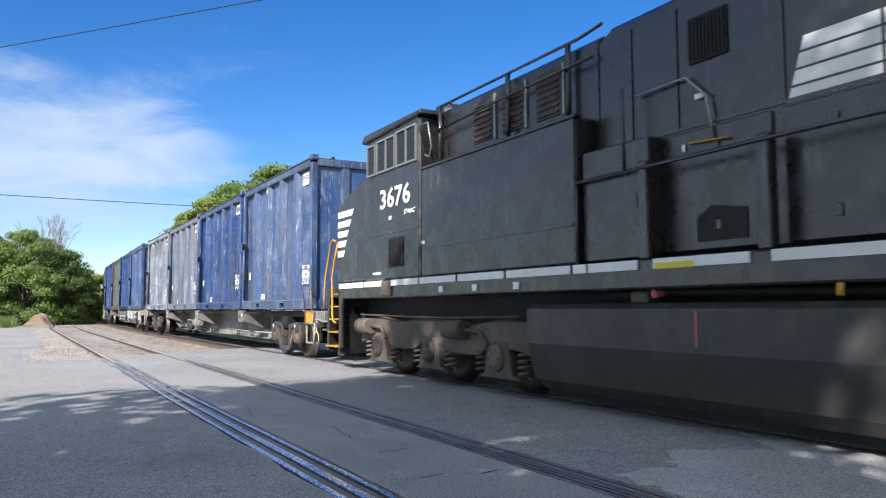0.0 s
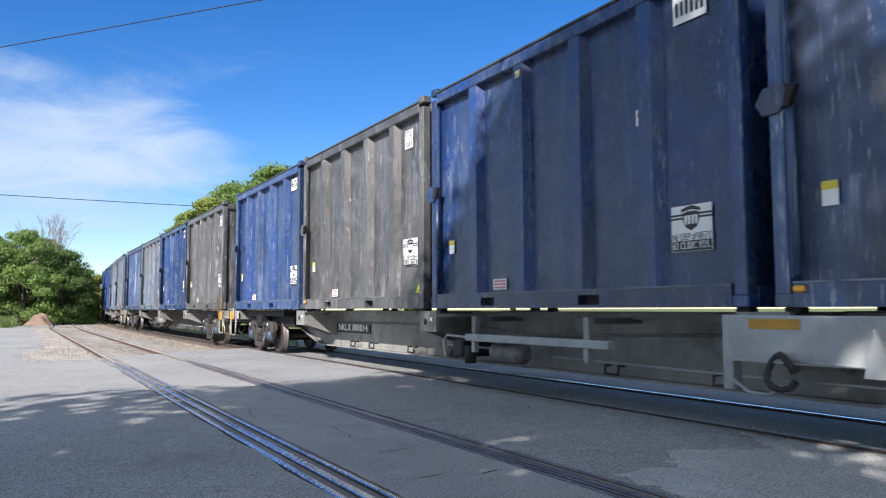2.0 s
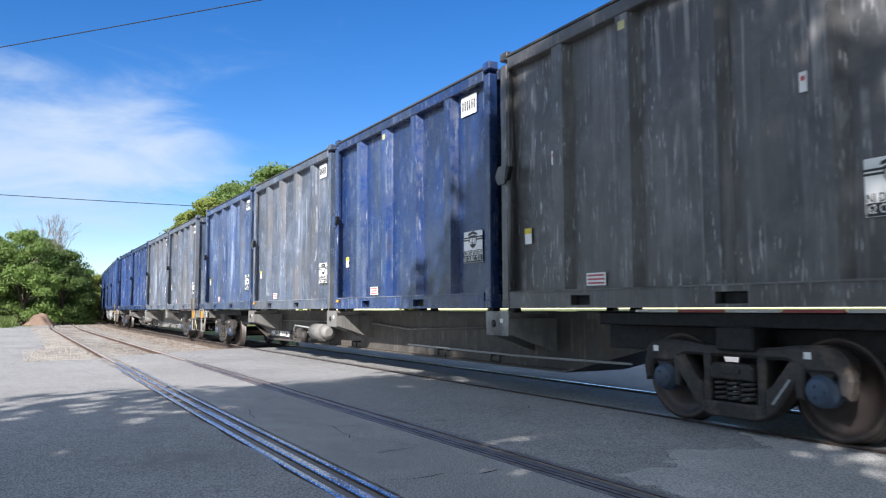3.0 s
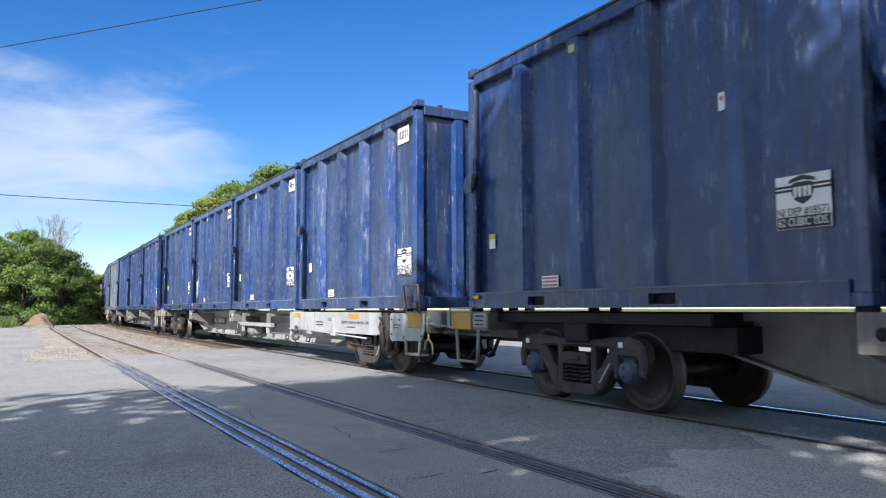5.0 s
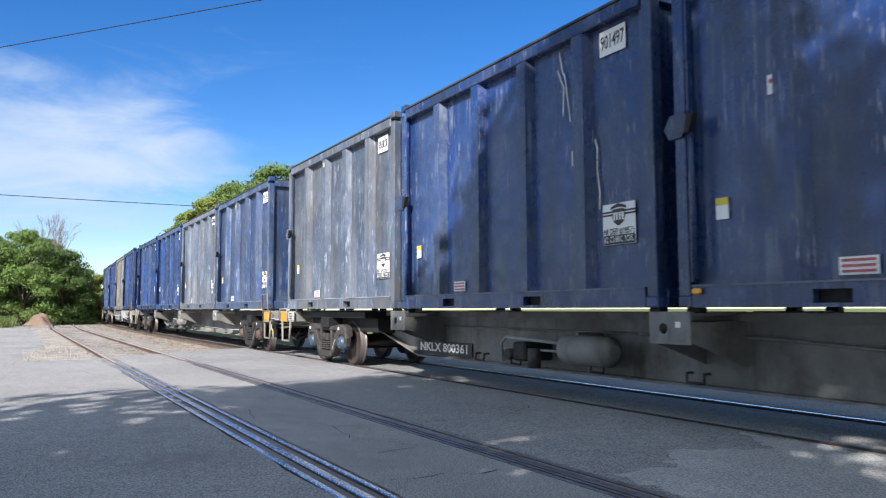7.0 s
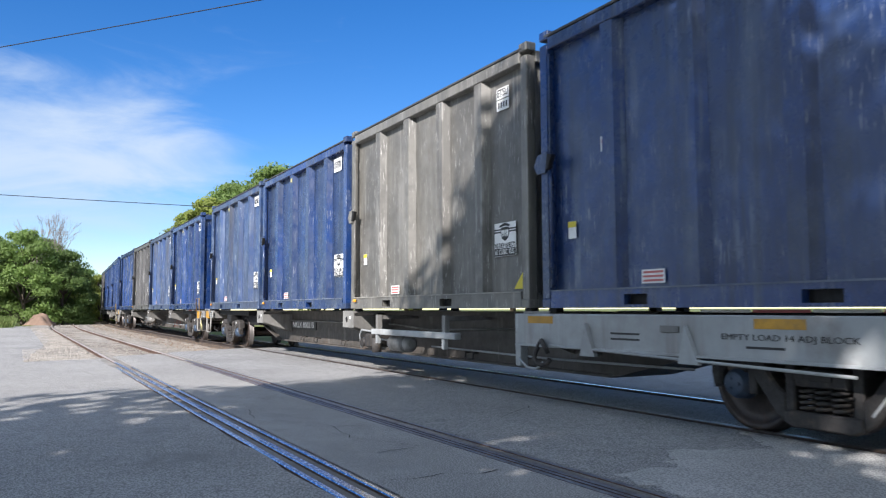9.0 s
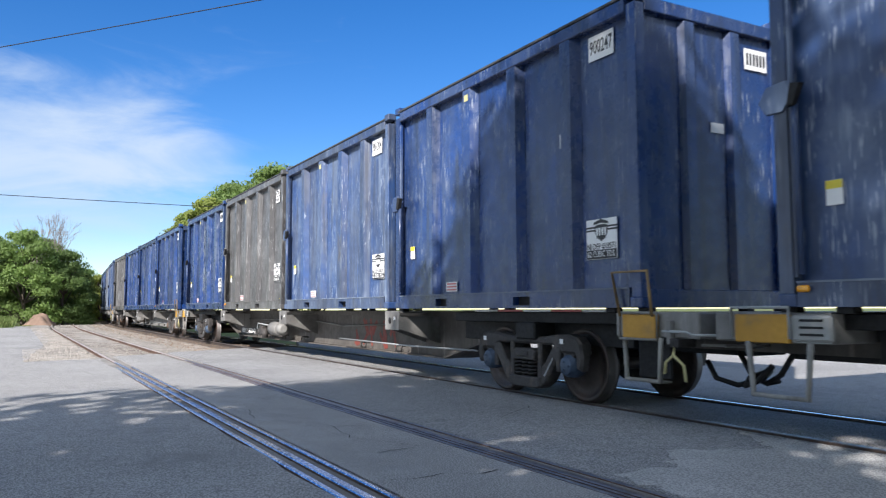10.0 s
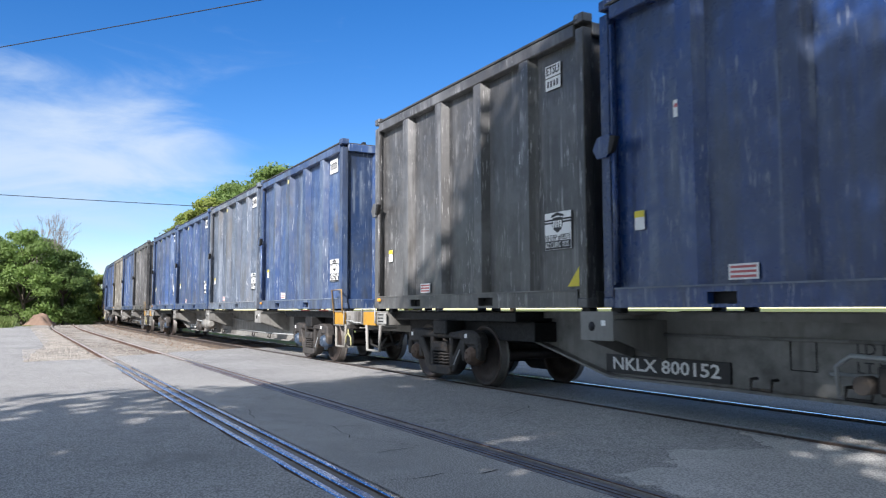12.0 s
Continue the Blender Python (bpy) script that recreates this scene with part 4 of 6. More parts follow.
for n, row in enumerate(TRAIN):
    CARS.append(flat_car(NUMBERS[n], n in (1, 4, 7), n == 4, n in (1, 3, 4, 7, 12), n in (2, 7, 8, 11)))
    for i, colour in enumerate(row.split()):
        key = (colour, (n + i) % 3)
        if key not in PROTO:
            PROTO[key] = container(colour, len(PROTO))
            ob = PROTO[key]
        else:
            ob = copy_thing(PROTO[key], Matrix.Identity(4))
        for plate in ob.children:
            if (n, i) in ((2, 1), (5, 2)) and plate.name.startswith("sign"):
                plate.matrix_basis = Matrix.Translation((0, 0, 0.13)) @ plate.matrix_basis
        if (n, i) in SERIAL:
            renumber(ob, SERIAL[n, i])
        BOXES.append((ob, n, -(i * (BOX_L + GAP) + HALF)))


# ---- locomotive ----
LOCO_WHEEL = lathe([(-0.80, 0.12), (-0.80, 0.40), (-0.80, 0.525), (-0.69, 0.53), (-0.67, 0.56), (-0.655, 0.56), (-0.655, 0.12)], 36)
lathe([(0.80, 0.12), (0.80, 0.525), (0.69, 0.53), (0.67, 0.56), (0.655, 0.56), (0.655, 0.12)], 36, LOCO_WHEEL)
rod((0, -0.7, 0), (0, 0.7, 0), 0.11, 12, LOCO_WHEEL)
LOCO_WHEEL = mesh_of("wheelset", LOCO_WHEEL, WHEEL)


def coil(x, y, z0, z1, r=0.095, turns=4.0, t=0.028):
    k = 48
    return [(x + r * math.cos(a), y + r * math.sin(a), z0 + (z1 - z0) * i / k) for i, a in ((i, 2 * math.pi * turns * i / k) for i in range(k + 1))]


def loco_truck(parent, x):
    """Three-axle truck with a cast frame, coil springs, journal boxes and brake cylinders."""
    fr = bmesh.new()
    out = [(-2.75, 0.55), (-2.78, 0.98), (-2.0, 1.02), (-1.1, 0.93), (-0.6, 1.0), (0.6, 1.0), (1.2, 0.93), (2.0, 1.02), (2.78, 0.98), (2.75, 0.55), (2.3, 0.62), (1.65, 0.62), (1.45, 0.50), (0.55, 0.50), (0.3, 0.62), (-0.3, 0.62), (-0.55, 0.50), (-1.45, 0.50), (-1.65, 0.62), (-2.3, 0.62)]
    slab(out, -1.30, -1.10, 0.02, fr)
    slab(out, 1.10, 1.30, 0.02, fr)
    quadbox(fr, -2.7, -2.5, -1.1, 1.1, 0.6, 0.9)
    quadbox(fr, 0.6, 0.9, -1.1, 1.1, 0.6, 0.9)
    tr = part("truck", mesh_of("truck_frame", fr, LOCO_DIRT), None, parent, "dusty cast three-axle truck", at=(x, 0, 0))
    for ax in (-1.95, 0, 1.95):
        part("wheelset", LOCO_WHEEL, None, tr, at=(ax, 0, 0.53))
        for s in (-1, 1):
            jb = slab([(ax - 0.34, 0.28), (ax - 0.24, 0.72), (ax + 0.24, 0.72), (ax + 0.34, 0.28), (ax + 0.5, 0.22), (ax - 0.5, 0.22)], s * 1.32 if s < 0 else 1.12, -1.12 if s < 0 else 1.32, 0.02)
            part("journal_box", jb, LOCO_DIRT, tr)
            cp = lathe([(-0.05, 0.0001), (-0.05, 0.10), (-0.03, 0.165), (0.0, 0.18), (0.03, 0.18)], 20)
            for i in range(6):
                a = math.pi * i / 3
                rod((0.12 * math.cos(a), -0.065, 0.12 * math.sin(a)), (0.12 * math.cos(a), -0.03, 0.12 * math.sin(a)), 0.018, 6, cp)
            part("journal_cover", cp, LOCO_DIRT, tr, at=Matrix.Translation((ax, s * 1.34, 0.50)) @ (Matrix.Identity(4) if s < 0 else Matrix.Rotation(math.pi, 4, "Z")))
            for dx in (-0.52, 0.52):
                part("coil_spring", pipe(coil(ax + dx, s * 1.2, 0.26, 0.58), 0.022, 6), LOCO_DIRT, tr)
    for bx in (-2.35, 0.95):
        part("brake_cylinder", rod((bx - 0.25, -1.38, 0.86), (bx + 0.25, -1.38, 0.86), 0.14, 16), LOCO_DIRT, tr)
        part("brake_lever", pipe([(bx + 0.25, -1.38, 0.86), (bx + 0.62, -1.36, 0.84), (bx + 0.80, -1.34, 0.66)], 0.03, 6), LOCO_DIRT, tr)
    part("sand_pipe", pipe([(-2.9, -1.2, 1.1), (-2.85, -1.15, 0.6), (-2.55, -0.9, 0.2)], 0.025, 6), DARK, tr)
    part("brake_line", pipe([(-2.7, -1.34, 1.06), (-1.0, -1.34, 1.04), (0.8, -1.36, 1.03), (2.5, -1.34, 1.06)], 0.018, 6), LOCO_DIRT, tr)
    return tr


def locomotive():
    """Black road locomotive; its cab end trails, towards the cars. Its origin is the train's datum on the track."""
    th = tagged(new("locomotive"), "black diesel locomotive with white stripes and number on its cab", "locomotive")
    W = 1.55
    end = 24.6
    # underframe
    # added dark box; blocks the bright view through under the sill
    part("frame_core", box(2.66, end - 0.4, -0.95, 0.95, 0.92, 1.38, 0.02), DARK, th)
    part("underframe", box(2.60, end, -W + 0.02, W - 0.02, 1.36, 1.66, 0.02), LOCO, th)
    # nose and cab
    part("nose", slab([(2.54, 1.66), (2.54, 3.10), (2.62, 3.20), (3.55, 3.52), (3.95, 3.56), (3.95, 1.66)], -W, W, 0.05), LOCO, th)
    part("cab", slab([(3.95, 1.66), (3.95, 3.50), (4.06, 4.16), (4.20, 4.26), (6.02, 4.26), (6.06, 4.2), (6.06, 1.66)], -W, W, 0.03), LOCO, th)
    roof = slab([(3.86, 4.20), (4.0, 4.30), (6.2, 4.30), (6.2, 4.24), (3.9, 4.16)], -W - 0.06, W + 0.06, 0.02)
    box(4.1, 6.0, -1.0, 1.0, 4.28, 4.55, 0.1, bm=roof)
    part("cab_roof", roof, LOCO, th)
    for i, (a, b, z0, z1) in enumerate(((4.06, 4.42, 3.52, 4.08), (4.48, 5.22, 3.52, 4.10), (5.26, 6.0, 3.52, 4.12))):
        wn = bmesh.new()
        for q in ((a, a + 0.03, z0, z1), (b - 0.03, b, z0, z1), (a + 0.03, b - 0.03, z0, z0 + 0.03), (a + 0.03, b - 0.03, z1 - 0.03, z1)):
            quadbox(wn, q[0], q[1], -W - 0.035, -W + 0.01, q[2], q[3])
        win = part("cab_window", wn, ALU, th)
        part("pane", box(a + 0.03, b - 0.03, -W - 0.012, -W - 0.004, z0 + 0.03, z1 - 0.03), GLASS, win, "dark window pane")
        if i:
            part("sliding_bar", box((a + b) / 2 - 0.025, (a + b) / 2 + 0.025, -W - 0.03, -W - 0.012, z0 + 0.03, z1 - 0.03), ALU, win)
    for z, a, b in ((3.05, 2.60, 3.40), (2.86, 2.60, 3.28), (2.67, 2.60, 3.16), (2.48, 2.60, 3.06), (2.29, 2.60, 2.98)):
        part("nose_stripe", slab([(a, z), (a, z - 0.12), (b - 0.09, z - 0.12), (b, z)], -W - 0.006, -W - 0.001), STRIPE, th, "white slanted stripe")
    part("number", letters("3676", 0.33, STRIPE, 0.008, width=1.16), None, th, at=(5.17, -W - 0.008, 3.03))
    part("emblem", slab([(-0.06, -0.03), (-0.045, 0.035), (0.06, 0.035), (0.045, -0.03)], -0.004, 0), STRIPE, th, at=(5.0, -W - 0.003, 2.70))
    part("writing", letters("ET44AC", 0.08, STRIPE, 0.002, 0.25), None, th, at=(5.72, -W - 0.006, 2.74))
    part("builder_plate", box(4.3, 4.62, -W - 0.006, -W, 1.76, 1.80), STRIPE, th)
    gr = box(4.95, 5.50, -W - 0.02, -W - 0.002, 1.86, 2.36, 0.008)
    for i in range(9):
        quadbox(gr, 4.99 + i * 0.056, 5.01 + i * 0.056, -W - 0.03, -W - 0.02, 1.90, 2.32)
    part("grille", gr, DARK, th)
    part("panel_seam", box(4.05, 6.05, -W - 0.012, -W - 0.002, 2.44, 2.47), LOCO, th)
    # equipment panel behind the cab
    part("equipment_cabinet", box(6.10, 9.90, -W + 0.01, W - 0.01, 1.66, 3.36, 0.03), LOCO, th)
    part("panel_seam", box(6.16, 9.84, -W - 0.006, -W + 0.012, 2.10, 2.13), LOCO, th)
    part("panel_top", box(6.10, 9.92, -W - 0.015, -W + 0.10, 3.34, 3.38, 0.008), LOCO, th)
    # long hood, set back above the cabinet and the walkway
    part("long_hood", slab([(6.06, 1.66), (6.06, 4.30), (10.0, 4.32), (10.0, 1.66)], -1.22, 1.22, 0.05), LOCO, th)
    part("side_cabinet", box(9.93, 10.98, -1.47, -1.2, 1.68, 2.92, 0.015), LOCO, th)
    part("door_handle", box(10.80, 10.85, -1.485, -1.465, 2.2, 2.36, 0.006), DARK, th)
    part("engine_hood", slab([(9.98, 1.66), (9.98, 4.22), (10.2, 4.34), (end - 1.2, 4.40), (end - 1.0, 4.2), (end - 1.0, 1.66)], -1.27, 1.27, 0.06), LOCO, th)
    for x in (10.55, 11.2, 12.42, 13.3, 15.6):
        part("panel_seam", box(x - 0.012, x + 0.012, -1.285, -1.268, 2.95, 4.2), LOCO, th)
    part("panel_seam", box(10.0, 20.0, -1.285, -1.268, 2.93, 2.96), LOCO, th)
    for i, x in enumerate((7.2, 7.95, 8.75)):
        lv = box(x, x + 0.52, -1.235, -1.21, 3.56, 4.18, 0.01)
        for k in range(7):
            quadbox(lv, x + 0.04, x + 0.48, -1.26, -1.235, 3.60 + k * 0.08, 3.625 + k * 0.08)
        part("louvre", lv, LOUVRE, th)
        part("louvre_frame", box(x + 0.55, x + 0.60, -1.25, -1.21, 3.54, 4.2, 0.006), ALU, th)
    gl = box(11.36, 11.84, -1.295, -1.265, 3.56, 4.03, 0.01)
    for k in range(10):
        quadbox(gl, 11.39 + k * 0.045, 11.41 + k * 0.045, -1.31, -1.295, 3.59, 4.0)
    part("grille", gl, DARK, th)
    for x0, x1 in ((9.95, 10.90), (10.98, 12.30), (12.42, 14.6), (14.7, 17.4), (17.5, 20.4)):
        part("hood_door", box(x0, x1, -1.30, -1.20, 1.72, 2.90, 0.012), LOCO, th)
    for x in (10.93, 12.36):
        part("upright", box(x - 0.07, x + 0.07, -W + 0.02, -W + 0.12, 1.66, 2.66, 0.015), LOCO, th)
    # flat dark plate, the recess's shade given as colour
    part("step_recess", slab([(11.44, 2.03), (11.62, 2.14), (12.02, 2.08), (12.02, 1.80), (11.44, 1.80)], -1.312, -1.299), DARK, th)
    for i in range(4):
        z = 3.47 - i * 0.142
        part("hood_stripe", slab([(12.62 - i * 0.045, z), (12.585 - i * 0.045, z - 0.118), (16.0, z - 0.118), (16.0, z)], -1.276, -1.27), STRIPE, th, "white horizontal stripe")
    # walkway edge stripe in its lengths
    edges = [(2.66, 3.82), (3.90, 4.42), (4.46, 4.66), (5.02, 6.02), (6.08, 7.18), (7.25, 8.42), (8.49, 9.78), (9.84, 10.06), (10.10, 10.86), (11.08, 12.22), (12.44, 16.0), (16.1, 20.0)]
    for a, b in edges:
        part("edge_stripe", box(a, b, -W - 0.004, -W + 0.018, 1.555, 1.652), STRIPE, th, "white walkway edge stripe")
    part("edge_mark", box(11.1, 11.6, -W - 0.007, -W - 0.004, 1.55, 1.61), LIME, th)
    for x in (6.75, 7.7, 8.7):
        part("label", box(x - 0.06, x + 0.06, -W - 0.002, -W + 0.021, 1.41, 1.50), WHITE, th)
    part("tow_pocket", box(4.68, 5.0, -W - 0.03, -W + 0.03, 1.38, 1.64, 0.015), LOCO_DIRT, th)
    # handrails
    part("handrail", pipe([(9.88, -W + 0.02, 2.58), (12.3, -W + 0.02, 2.60), (20.0, -W + 0.02, 2.62)], 0.022), LOCO, th)
    for x in (9.9, 13.9, 15.9, 17.9):
        part("handrail_post", pipe([(x, -W + 0.02, 1.66), (x, -W + 0.02, 2.60)], 0.02), LOCO, th)
    part("upper_rail", pipe([(6.2, -1.35, 3.95), (8.1, -1.35, 4.02), (10.0, -1.35, 4.05)], 0.02), LOCO, th)
    part("roof_rail", pipe([(6.2, -1.30, 4.34), (9.7, -1.30, 4.36), (10.1, -1.28, 4.42)], 0.02), LOCO, th)
    for x in (6.3, 8.2, 9.5):
        part("rail_post", pipe([(x, -1.30, 3.36), (x, -1.30, 4.35)], 0.035), LOCO, th)
    part("mirror", pipe([(6.3, -W - 0.02, 3.55), (6.3, -W - 0.12, 4.0), (6.62, -W - 0.14, 3.98), (6.66, -W - 0.1, 3.6), (6.5, -W - 0.05, 3.48), (6.3, -W - 0.02, 3.55)], 0.014, 6), ALU, th)
    part("cable_run", pipe([(10.65, -1.32, 3.42), (11.35, -1.32, 3.44), (11.6, -1.32, 3.2), (11.68, -1.32, 2.75)], 0.014, 6), ALU, th)
    for x, y, z, w, h in ((11.5, -1.30, 3.22, 0.10, 0.05), (10.75, -1.31, 2.62, 0.03, 0.07), (11.3, -1.31, 2.74, 0.03, 0.07), (9.3, -1.24, 3.48, 0.12, 0.04), (7.6, -1.24, 3.46, 0.10, 0.04), (6.2, -W, 2.19, 0.08, 0.05)):
        part("label", box(x - w / 2, x + w / 2, y - 0.012, y + 0.004, z - h / 2, z + h / 2), WHITE, th)
    part("grab_iron", pipe([(11.40, -1.30, 2.76), (11.40, -1.34, 2.77), (11.85, -1.34, 2.74), (11.85, -1.30, 2.73)], 0.012, 6), YELLOW, th)
    for x in (10.9, 11.7, 12.9, 14.1):
        for z in (1.95, 2.7):
            part("hinge", box(x - 0.03, x + 0.03, -1.318, -1.29, z - 0.05, z + 0.05, 0.006), LOCO, th)
    part("ladder_rail", pipe([(10.62, -W + 0.08, 2.6), (10.60, -W + 0.08, 3.5)], 0.02), LOCO, th)
    # end steps, ladder and yellow rails at the cab end
    st = bmesh.new()
    quadbox(st, 1.95, 2.60, -W + 0.02, -0.2, 1.40, 1.60)
    quadbox(st, 2.56, 2.62, -W + 0.04, -0.9, 0.30, 1.40)
    part("step_well", st, LOCO, th)
    part("step_backing", slab([(1.95, 0.34), (1.99, 1.40), (2.58, 1.40), (2.58, 0.30), (2.05, 0.30)], -1.06, -1.02), LOCO, th)
    part("step_side", slab([(2.60, 1.42), (2.80, 1.42), (2.74, 1.15), (2.76, 0.45), (2.60, 0.36)], -W + 0.02, -W + 0.08, 0.012), LOCO, th)
    part("step_edge", slab([(1.90, 0.34), (1.95, 1.42), (2.05, 1.42), (2.0, 0.34)], -W + 0.04, -1.06, 0.012), LOCO, th)
    part("end_stanchion", box(2.20, 2.46, -W + 0.14, -W + 0.22, 1.60, 2.42, 0.015), LOCO, th)
    for z, a in ((0.42, 1.93), (0.70, 2.06), (0.95, 2.13), (1.20, 2.20), (1.44, 2.26)):
        part("step_tread", box(a, 2.57, -W + 0.0, -1.07, z, z + 0.028, 0.005), YELLOW, th, "yellow step edge")
    part("yellow_rail", pipe([(1.76, -W + 0.03, 1.18), (1.77, -W + 0.03, 1.5), (1.84, -W + 0.03, 1.86), (2.0, -W + 0.03, 2.2), (2.16, -W + 0.03, 2.52), (2.24, -W + 0.03, 2.55), (2.32, -W + 0.08, 2.50)], 0.02), YELLOW, th, "yellow handrail")
    part("yellow_rail", pipe([(2.58, -W - 0.03, 0.90), (2.46, -W - 0.04, 0.93), (2.41, -W - 0.04, 1.05), (2.39, -W - 0.04, 1.8), (2.50, -W - 0.03, 2.15), (2.63, -W - 0.02, 2.45)], 0.02), YELLOW, th, "yellow handrail")
    part("coupler", pipe([(2.6, 0, 0.86), (1.6, 0, 0.86), (1.0, 0.02, 0.86)], 0.15, 10), IRON, th)
    part("plow", slab([(2.2, 0.25), (2.55, 0.25), (2.62, 1.3), (2.45, 1.3)], -1.4, 1.4, 0.02), LOCO, th)
    loco_truck(th, 5.95)
    loco_truck(th, end - 4.6)
    # tank
    tank = slab([(-1.38, 1.22), (-1.46, 1.16), (-1.46, 0.74), (-1.34, 0.30), (-1.15, 0.16), (1.15, 0.16), (1.34, 0.30), (1.46, 0.74), (1.46, 1.16), (1.38, 1.22)], -18.06, -8.78, 0.025)
    bmesh.ops.rotate(tank, verts=tank.verts[:], cent=(0, 0, 0), matrix=Matrix.Rotation(radians(90), 3, "Z"))
    part("fuel_tank", tank, TANK, th, "long black fuel tank")
    part("sight_gauge", box(11.52, 11.545, -1.475, -1.455, 0.80, 1.14, 0.004), RED, th, "red sight gauge")
    part("pipe_run", pipe([(9.9, -1.2, 1.30), (11.0, -1.25, 1.33), (13.0, -1.2, 1.30), (17, -1.2, 1.3)], 0.05), DARK, th)
    part("filler_cap", rod((10.95, -1.42, 1.31), (10.95, -1.25, 1.33), 0.045, 12), RED, th)
    part("valve_box", box(10.6, 10.85, -1.42, -1.2, 1.22, 1.34, 0.02), LOCO_DIRT, th)
    part("drain_hook", pipe([(13.0, -1.48, 1.38), (13.0, -1.50, 1.26)], 0.03, 6), YELLOW, th)
    return th


LOCO_THING = locomotive()


# ---- ground, road, tracks ----
GRASS = mat("dry_grass_earth", (0.13, 0.16, 0.04), 0.95, 0, 0.4, 0.8, 0.6, 12, (0.17, 0.15, 0.07), 0.5)
ASPHALT = mat("old_asphalt", (0.29, 0.282, 0.270), 0.85, 0, 0.22, 1.2, 0.9, 90, (0.32, 0.31, 0.30), 0.35, stain=(0.20, 0.197, 0.19), speckle=0.38, grit=78.0)
PATCH = mat("newer_asphalt", (0.245, 0.243, 0.243), 0.85, 0, 0.28, 1.4, 0.9, 120, (0.27, 0.267, 0.264), 0.35, speckle=0.40, grit=78.0)
# worn concrete, its colour raised to hold the sun dapples lying there
PALE = mat("worn_concrete_dapple_light", (0.43, 0.425, 0.41), 0.9, 0, 0.3, 1.6, 0.9, 80, (0.31, 0.305, 0.30), 0.6, speckle=0.33, grit=60.0)
GRAVEL = mat("gravel_bed", (0.29, 0.27, 0.24), 0.95, 0, 0.35, 5.0, 1.0, 30, (0.20, 0.15, 0.11), 0.5)
RUSTBED = mat("rusty_ballast_bed", (0.22, 0.15, 0.10), 0.95, 0, 0.35, 5.0, 1.0, 30, (0.27, 0.24, 0.21), 0.4)
EARTH = mat("bare_earth", (0.23, 0.155, 0.115), 0.95, 0, 0.35, 1.5, 0.8, 10, (0.30, 0.22, 0.15), 0.4)
EARTH_DUST = mat("packed_dirt", (0.24, 0.225, 0.205), 0.95, 0, 0.3, 4, 0.8, 40, (0.22, 0.2, 0.17), 0.4)
CRACK = mat("crack_filler", (0.03, 0.03, 0.03), 0.9, 0, 0.2, 4)


def sheet(name, x0, x1, y0, y1, z, m, step=2.0, wobble=0.0, thick=0.0):
    bm = bmesh.new()
    nx, ny = max(1, int((x1 - x0) / step)), max(1, int((y1 - y0) / step))
    g = [[bm.verts.new((x0 + (x1 - x0) * i / nx, y0 + (y1 - y0) * j / ny, z + wobble * noise.noise(Vector((i * 0.7, j * 0.7, z * 9))))) for i in range(nx + 1)] for j in range(ny + 1)]
    for j in range(ny):
        for i in range(nx):
            bm.faces.new((g[j][i], g[j][i + 1], g[j + 1][i + 1], g[j + 1][i]))
    if thick:
        rim = [g[0][i] for i in range(nx + 1)] + [g[j][nx] for j in range(1, ny + 1)] + [g[ny][i] for i in range(nx - 1, -1, -1)] + [g[j][0] for j in range(ny - 1, 0, -1)]
        low = [bm.verts.new(v.co - Vector((0, 0, thick))) for v in rim]
        for i in range(len(rim)):
            k = (i + 1) % len(rim)
            bm.faces.new((rim[i], low[i], low[k], rim[k]))
    return new(name, mesh_of(name, bm, m))


tagged(sheet("ground", -900, 900, -900, 900, -0.24, GRASS, 30), "dry grassy ground reaching to the horizon", "ground", kind="structure")


def patch(name, outline, z, m, label, category="pavement", thick=0.25):
    """A flat piece of paving with an irregular outline and real thickness."""
    bm = bmesh.new()
    top = [bm.verts.new((x, y, z)) for x, y in outline]
    low = [bm.verts.new((x, y, z - thick)) for x, y in outline]
    f = bm.faces.new(top)
    n = len(top)
    for i in range(n):
        bm.faces.new((top[i], low[i], low[(i + 1) % n], top[(i + 1) % n]))
    f.normal_update()
    if f.normal.z < 0:
        bmesh.ops.reverse_faces(bm, faces=bm.faces[:])
    return tagged(new(name, mesh_of(name, bm, m)), label, category, kind="structure")


def ragged(points, amount, seed, step=0.35):
    """The outline with its edges broken into short uneven steps."""
    rnd = random.Random(seed)
    out = []
    for (ax, ay), (bx, by) in zip(points, points[1:] + points[:1]):
        k = max(1, int(math.hypot(bx - ax, by - ay) / step))
        for i in range(k):
            u = i / k
            w = amount if i else 0
            out.append((ax + (bx - ax) * u + rnd.uniform(-w, w), ay + (by - ay) * u + rnd.uniform(-w, w)))
    return out


# crossing road, cut by the flangeways of the rails
patch("road", ragged([(-19.7, -6.85), (-20.3, -6.0), (-20.8, -5.25), (30, -5.25), (30, -60), (-62, -60), (-63, -6.6), (-44, -5.75), (-32, -5.95), (-25, -6.5)], 0.05, 1, 0.8), -0.006, ASPHALT, "old grey asphalt of the level crossing, cracked and patched", "road")
patch("road", [(-21.0, -4.86), (30, -4.86), (30, -3.72), (-21.6, -3.72)], -0.006, ASPHALT, "asphalt between the rails of the siding", "road")
patch("road", ragged([(-22.0, -3.40), (14, -3.40), (14, -0.90), (-23.4, -0.90)], 0.0, 3), -0.006, PATCH, "smooth darker asphalt between the two tracks", "road")
patch("road", [(-23.4, -0.62), (14, -0.62), (14, 0.62), (-23.4, 0.62)], -0.02, PATCH, "dark asphalt between the main rails", "road")
